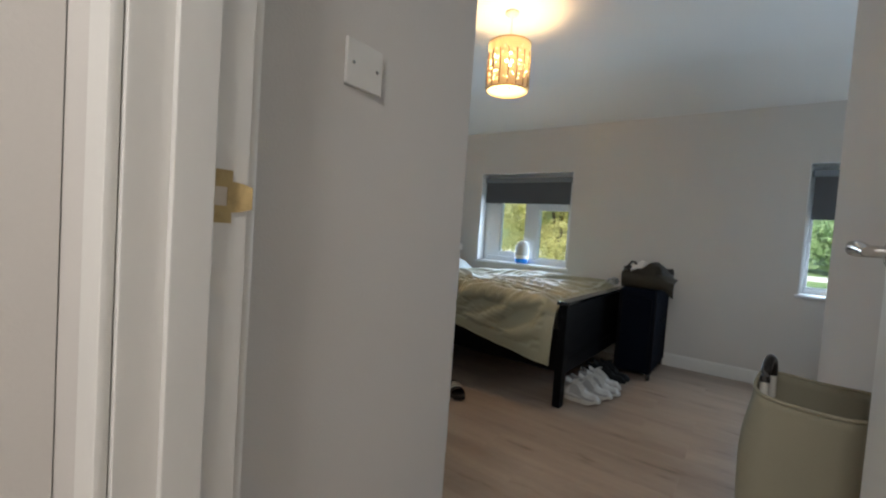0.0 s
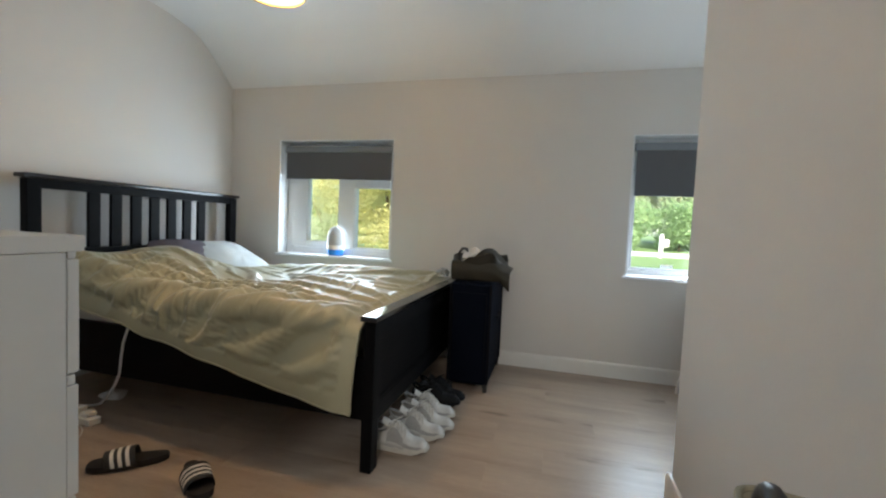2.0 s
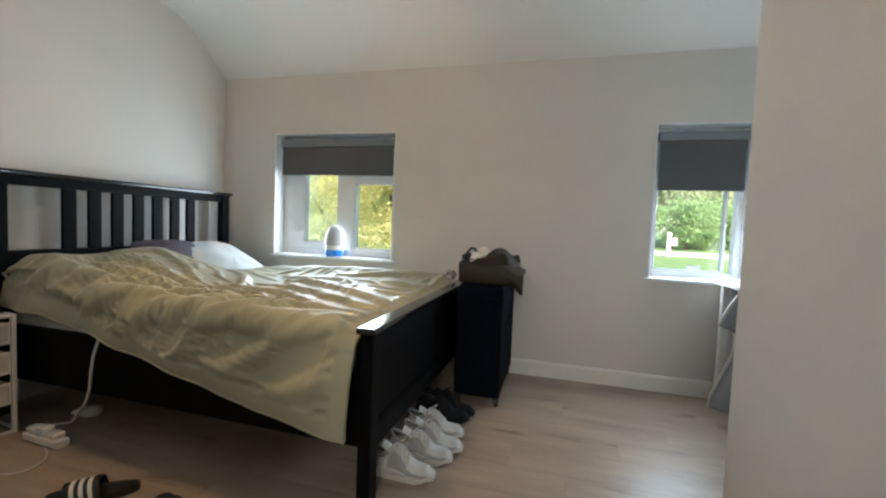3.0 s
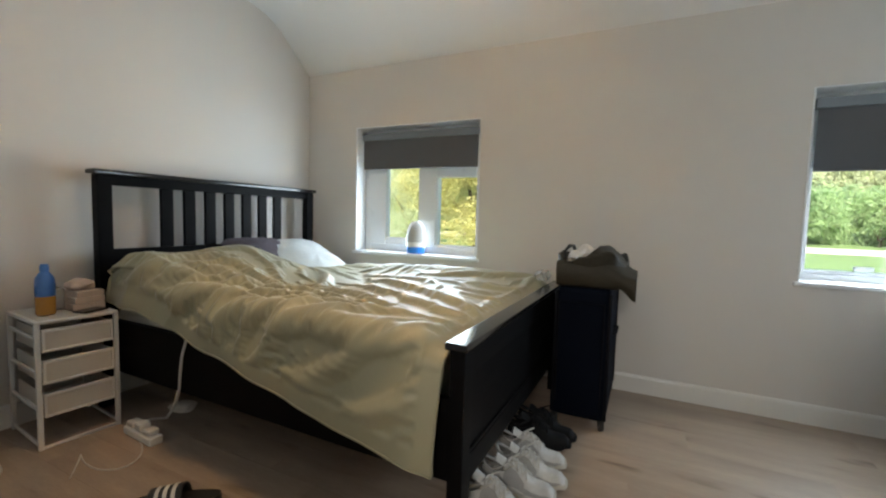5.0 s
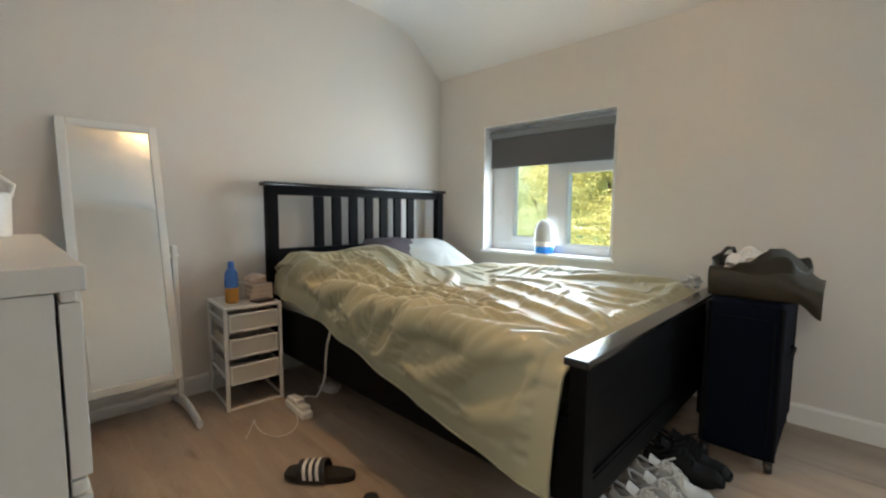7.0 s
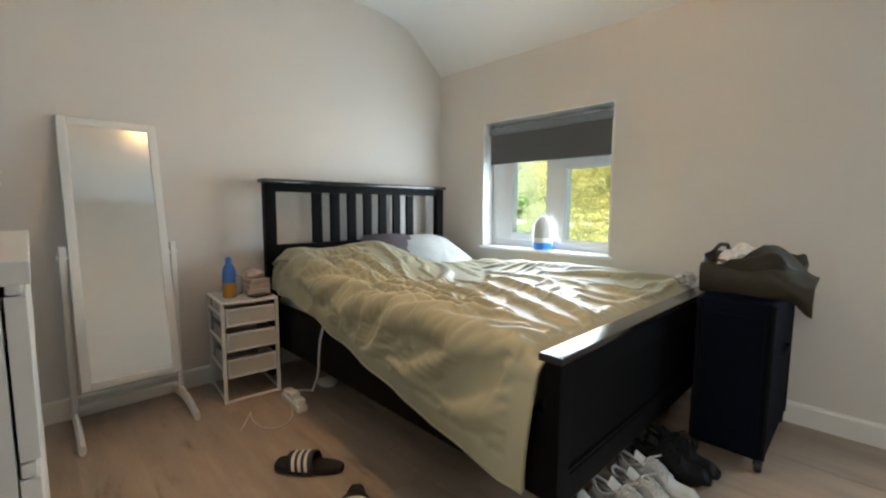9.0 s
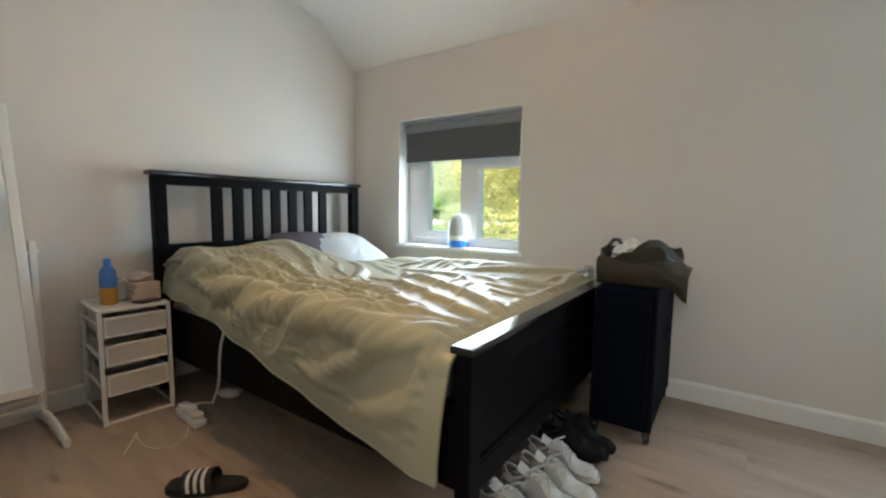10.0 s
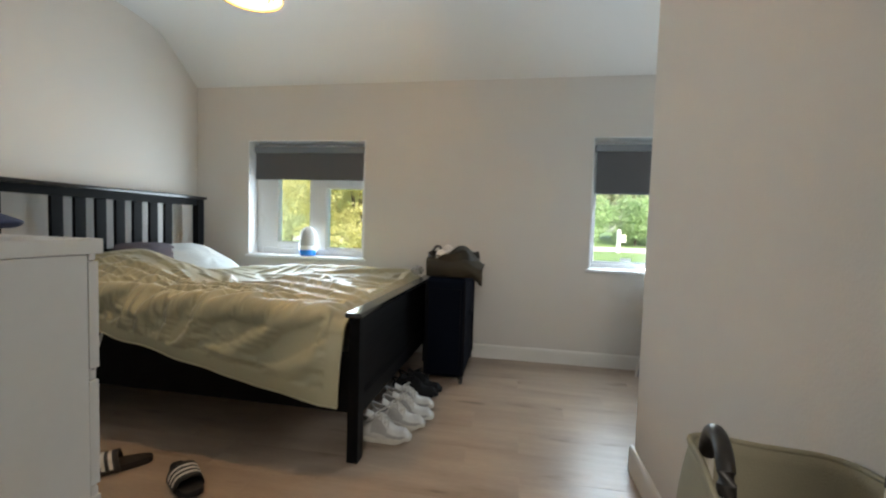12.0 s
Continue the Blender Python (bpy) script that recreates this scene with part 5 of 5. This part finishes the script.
for k in range(16):
    a = 2 * math.pi * k / 16 + 0.1
    part("stem", tube([((SR + 0.003) * math.cos(a), (SR + 0.003) * math.sin(a), SB + 0.012), ((SR + 0.003) * math.cos(a + 0.02), (SR + 0.003) * math.sin(a + 0.02), SB + 0.14), ((SR + 0.003) * math.cos(a - 0.03), (SR + 0.003) * math.sin(a - 0.03), SB + 0.235)], 0.0032, 6), STEM, sh, "dark woven stem")
for k in range(3):
    a = 2 * math.pi * k / 3
    part("spider_arm", tube([(0.016 * math.cos(a), 0.016 * math.sin(a), -0.236), (SR * math.cos(a), SR * math.sin(a), ST - 0.002)], 0.0022, 6), BRASS, sh)


# ---- desk in the alcove ----
desk = thing("desk", pose(1.20, 3.56, 0), "small white desk in the alcove under the narrow window", "desk")
part("desktop", boxed(-0.448, 0.50, -0.55, 0.56, 0.735, 0.760, 0.004), LACQUER, desk)
for x, y in ((-0.388, 0.49), (-0.388, -0.45), (0.44, 0.49), (0.44, -0.45)):
    part("leg", boxed(x - 0.021, x + 0.021, y - 0.021, y + 0.021, 0.0, 0.734, 0.006), LACQUER, desk)
part("frame_rail", boxed(-0.375, 0.44, -0.46, -0.44, 0.68, 0.734, 0.003), LACQUER, desk)
part("frame_rail", boxed(-0.375, 0.44, 0.45, 0.47, 0.68, 0.734, 0.003), LACQUER, desk)
mm = thing("makeup_mirror", pose(0.862, 3.86, 0.7605), "small round table mirror on a dark stand", "mirror")
part("base", boxed(-0.05, 0.10, -0.075, 0.075, 0, 0.014, 0.005), GREYPLASTIC, mm)
part("stem", tube([(0.0, 0, 0.012), (-0.004, 0, 0.10), (0.004, 0, 0.215)], 0.0045, 8), GREYPLASTIC, mm)
rg = part("ring", tube([(0.006 + 0.006 * math.sin(2 * math.pi * k / 40), 0.055 * math.cos(2 * math.pi * k / 40), 0.245 + 0.034 * math.sin(2 * math.pi * k / 40)) for k in range(40)], 0.005, 8, closed=True), GREYPLASTIC, mm)
part("glass", lathe([(0, 0.0), (0.052, 0.0), (0.052, 0.003), (0, 0.003)], 30, pose(0.006, 0, 0.245, 0, 80, 0) @ Matrix.Diagonal((0.62, 1, 1, 1))), MIRROR, rg)
card = thing("picture_card", pose(0.955, 3.98, 0.7605, -8, 0, -12), "orange and white patterned card standing on the desk", "card")
part("card_board", boxed(-0.075, 0.075, 0, 0.004, 0, 0.215, 0.001), CARDPALE, card)
for a, b, c_, d in ((-0.073, -0.048, 0.004, 0.21), (0.045, 0.073, 0.004, 0.21), (-0.047, 0.044, 0.004, 0.045), (-0.035, 0.030, 0.07, 0.125)):
    part("print", boxed(a, b, -0.0012, -0.0002, c_, d, 0), ORANGE, card)
scr = thing("monitor", pose(1.09, 3.88, 0.7605, 0, 0, -20), "dark screen standing on the desk", "monitor")
part("panel", boxed(-0.05, 0.34, -0.008, 0.010, 0.03, 0.25, 0.004), SCREEN, scr)
part("bezel", boxed(-0.056, 0.346, -0.004, 0.014, 0.024, 0.256, 0.004), GREYPLASTIC, scr)
part("stand", boxed(0.06, 0.22, -0.06, 0.08, 0, 0.012, 0.003), GREYPLASTIC, scr)
part("neck", boxed(0.12, 0.16, 0.005, 0.02, 0.012, 0.06, 0.003), GREYPLASTIC, scr)
gown = thing("hanging_coat", pose(0, 3.80, 0), "grey coat with white trim hanging from the desk edge", "coat")


def coat_body(u, v):
    z = 0.505 - 0.445 * u
    left = 0.785 - 0.085 * smooth(0.0, 1.0, u) + 0.012 * math.sin(5 * u)
    x = left + (1.03 - left) * v
    y = 0.030 * math.sin(v * 15 + 1.5 * u) * (0.35 + 0.65 * u) + 0.018 * noise.noise(Vector((x * 9, z * 6, 3)))
    return Vector((x, y, z))


def coat_collar(u, v):
    a = Vector((0.797, 0.0, 0.715)).lerp(Vector((0.697, -0.02, 0.532)), u) + Vector((-0.012 * math.sin(math.pi * u), 0, 0))
    b = Vector((0.860, 0.02, 0.715)).lerp(Vector((0.795, 0.0, 0.495)), u)
    return a.lerp(b, v) + Vector((0, -0.022 * math.sin(math.pi * v), 0.010 * noise.noise(Vector((u * 3, v * 3, 8)))))


def coat_back(u, v):
    return Vector((0.800 + 0.20 * v, 0.035 + 0.012 * math.sin(v * 11), 0.728 - 0.235 * u))


gw = part("coat_body", sheet(30, 44, coat_body), WHITECLOTH, gown, "", 180)
thicken(gw, 0.004, 1)
gc = part("collar", sheet(14, 10, coat_collar), WHITECLOTH, gown, "", 180)
thicken(gc, 0.004, 1)
gb = part("back_panel", sheet(10, 16, coat_back), WHITECLOTH, gown, "", 180)
thicken(gb, 0.004, 1)
for fn, edge in ((coat_body, 0.0), (coat_collar, 0.0), (coat_collar, 1.0)):
    part("trim", tube([fn(k / 20, edge) for k in range(21)], 0.0075, 8), CABLE, gown, "white piped edge", 180)
wirec = thing("black_cable", pose(0, 0, 0), "thin black cable hanging from the desk", "cable")
part("cord", tube([(0.87, 3.93, 0.7635), (0.812, 3.88, 0.7645), (0.788, 3.84, 0.74), (0.78, 3.80, 0.60), (0.79, 3.70, 0.50), (0.80, 3.62, 0.34), (0.82, 3.60, 0.12), (0.86, 3.64, 0.004), (0.95, 3.70, 0.004)], 0.003, 6), CAPBLACK, wirec, "", 180)


# ---- outside: ground, path, post, trees and bushes ----
def lawn_z(y):
    """Level ground by the house, a gentle bank beyond the road."""
    return -0.32 + 1.4 * smooth(42.0, 80.0, y)


def lawn_sheet():
    b = bmesh.new()
    ys = [WIN + OUT + 0.01] + [6.0 + 1.5 * k for k in range(24)] + [60.0, 200.0, 900.0]
    rows = [[b.verts.new((x, y, z)) for x in (-400, 400) for z in (lawn_z(y), lawn_z(y) - 0.3)] for y in ys]
    for q, w in zip(rows, rows[1:]):
        b.faces.new((q[0], q[2], w[2], w[0]))
        b.faces.new((q[1], w[1], w[3], q[3]))
        b.faces.new((q[0], w[0], w[1], q[1]))
        b.faces.new((q[2], q[3], w[3], w[2]))
    b.faces.new(rows[0][0:2] + rows[0][3:1:-1])
    b.faces.new(rows[-1][0:2] + rows[-1][3:1:-1])
    return b


ground = structure("ground", lawn_sheet(), GRASS, "bright green lawn outside the windows", "ground")
structure("road", boxed(-160, 160, 30.6, 37.6, -0.319, -0.29, bevel=0.004), ROADMAT, "pale concrete road beyond the lawn", "road")


def bollard(m):
    ob = thing("marker_post", m, "white post with a grey box by the road", "post")
    part("shaft", boxed(-0.11, 0.11, -0.10, 0.10, 0, 1.40, 0.03), PLASTICWHITE, ob)
    part("cap", lathe([(0, 1.401), (0.14, 1.401), (0.14, 1.44), (0.07, 1.50), (0, 1.51)], 16), GREYDOME, ob)
    part("box", boxed(0.12, 0.44, -0.12, 0.12, 0.68, 1.16, 0.03), GREYDOME, ob, "grey box on the post")


bollard(pose(6.48, 29.6, -0.32))


def foliage(seed, lobes, count, leaf):
    """Leaves scattered through a set of overlapping lobes, denser near their skins."""
    g = np.random.default_rng(seed)
    lob = np.array(lobes)
    w = lob[:, 3] ** 2
    pick = g.choice(len(lob), count, p=w / w.sum())
    d = g.normal(size=(count, 3))
    d /= np.linalg.norm(d, axis=1)[:, None]
    lump = 1 + 0.22 * np.sin(d[:, 0] * 5 + pick) * np.cos(d[:, 1] * 6 + 2 * pick) + 0.12 * np.sin(d[:, 2] * 11 + pick)
    k = lob[pick, 3] * (0.55 + 0.5 * g.random(count) ** 0.6) * lump
    p = lob[pick, :3] + d * k[:, None]
    p[:, 2] = np.maximum(p[:, 2], 0.03 + 0.1 * g.random(count))
    a = g.normal(size=(count, 3))
    a /= np.linalg.norm(a, axis=1)[:, None]
    b = np.cross(a, d + 0.4 * g.normal(size=(count, 3)))
    b /= np.linalg.norm(b, axis=1)[:, None]
    s = (leaf * (0.6 + 0.8 * g.random(count)))[:, None]
    v = np.stack([p - a * s, p - b * s * 0.5, p + a * s, p + b * s * 0.5], 1).reshape(-1, 3)
    me = bpy.data.meshes.new("crown")
    me.from_pydata(v.tolist(), [], np.arange(count * 4).reshape(-1, 4).tolist())
    return me


def tree(m, height, spread, mat, seed, label, category="tree", count=3600, leaf=0.16, trunk=True):
    r = random.Random(seed)
    ob = thing(category, m, label, category)
    lobes = []
    base = height * (0.35 if trunk else 0.18)
    for k in range(11):
        a, t = r.uniform(0, 6.28), r.random()
        rr = spread * (0.25 + 0.5 * t)
        lobes.append((math.cos(a) * rr, math.sin(a) * rr, base + (height - base) * r.uniform(0.05, 0.82), spread * r.uniform(0.30, 0.48)))
    tr = bmesh.new()
    tube([(0, 0, 0), (0.04, 0.02, base * 0.5), (-0.03, 0.05, base), (0.05, 0, height * 0.7)], 0.1, 10, tr, radii=[0.20 * height / 6, 0.15 * height / 6, 0.11 * height / 6, 0.03])
    part("trunk", tr, BARK, ob)
    for k, (x, y, z, q) in enumerate(lobes[:6]):
        part("limb", tube([(0, 0, base * 0.7), (x * 0.4, y * 0.4, base * 0.7 + (z - base * 0.7) * 0.6), (x * 0.9, y * 0.9, z)], 0.05, 7, radii=[0.07, 0.045, 0.012]), BARK, ob)
    crown = new("crown", foliage(seed + 1, lobes, count, leaf))
    crown.data.materials.append(mat)
    crown.parent = ob
    crown["kind"] = "stuff"
    return ob


G = -0.32
tree(pose(-4.5, 12.2, G), 4.4, 2.15, LEAFYELLOW, 3, "yellow-green leafy shrub close outside the window", "bush", 70000, 0.034, False)
tree(pose(-10.5, 19.0, lawn_z(19.0) - 0.04), 3.8, 1.9, LEAFPALE, 5, "pale green leafy shrub on the lawn", "bush", 40000, 0.034, False)
for k in range(14):
    y = 50.0 + 2.4 * (k % 3)
    tree(pose(-38.5 + 5.9 * k, y, lawn_z(y) - 0.05), 9.0 + (k % 4), 4.9, LEAFPALE, 20 + k, "full pale green tree beyond the road", "tree", 18000, 0.17)
for k in range(15):
    y = 42.2 + (k % 3) * 0.7
    tree(pose(-34.0 + 4.5 * k, y, lawn_z(y) - 0.08), 4.1 + 0.5 * (k % 2), 3.2, LEAF, 60 + k, "rounded bright green shrub behind the road", "bush", 14000, 0.13, False)


# ---- floor planks ----
rng = random.Random(11)
PW, PL, GAP = 0.192, 1.285, 0.0002
plank_meshes = {}


def plank(x0, x1, y0, y1):
    lx, ly = round(x1 - x0, 4), round(y1 - y0, 4)
    if (lx, ly) not in plank_meshes:
        b = bmesh.new()
        lo = [b.verts.new(p) for p in ((0, 0, -0.008), (lx, 0, -0.008), (lx, ly, -0.008), (0, ly, -0.008))]
        e = 0.0004
        md = [b.verts.new(p) for p in ((0, 0, -e), (lx, 0, -e), (lx, ly, -e), (0, ly, -e))]
        hi = [b.verts.new(p) for p in ((e, e, 0), (lx - e, e, 0), (lx - e, ly - e, 0), (e, ly - e, 0))]
        for q in range(4):
            w = (q + 1) % 4
            b.faces.new((lo[q], lo[w], md[w], md[q]))
            b.faces.new((md[q], md[w], hi[w], hi[q]))
        b.faces.new(hi)
        plank_meshes[lx, ly] = mesh_of(b, "plank", PLANK)
    ob = new("plank", plank_meshes[lx, ly])
    ob.parent = floor_ob
    ob.location = (x0, y0, 0)


def lay(xa, xb, ya, yb, seed):
    r = random.Random(seed)
    y = ya
    while y < yb - 0.01:
        y1 = min(y + PW, yb)
        x = xa - r.choice((0.0, 0.33, 0.55, 0.80, 1.05))
        while x < xb:
            a, b = max(x, xa), min(x + PL, xb)
            if b - a > 0.02:
                plank(round(a + GAP / 2, 4), round(b - GAP / 2, 4), round(y + GAP / 2, 4), round(y1 - GAP / 2, 4))
            x += PL
        y = y1


lay(LEFT, ALC_X, PASS_Y + 0.03, WIN, 3)
lay(PASS_X, NOOK_X, HALL_Y + 0.001, PASS_Y + 0.03, 5)
lay(HALL_X0, PASS_X, HALL_Y + 0.001, DOOR_Y0, 6)
lay(NOOK_X, HALL_X1, HALL_Y + 0.001, DOOR_Y0, 7)
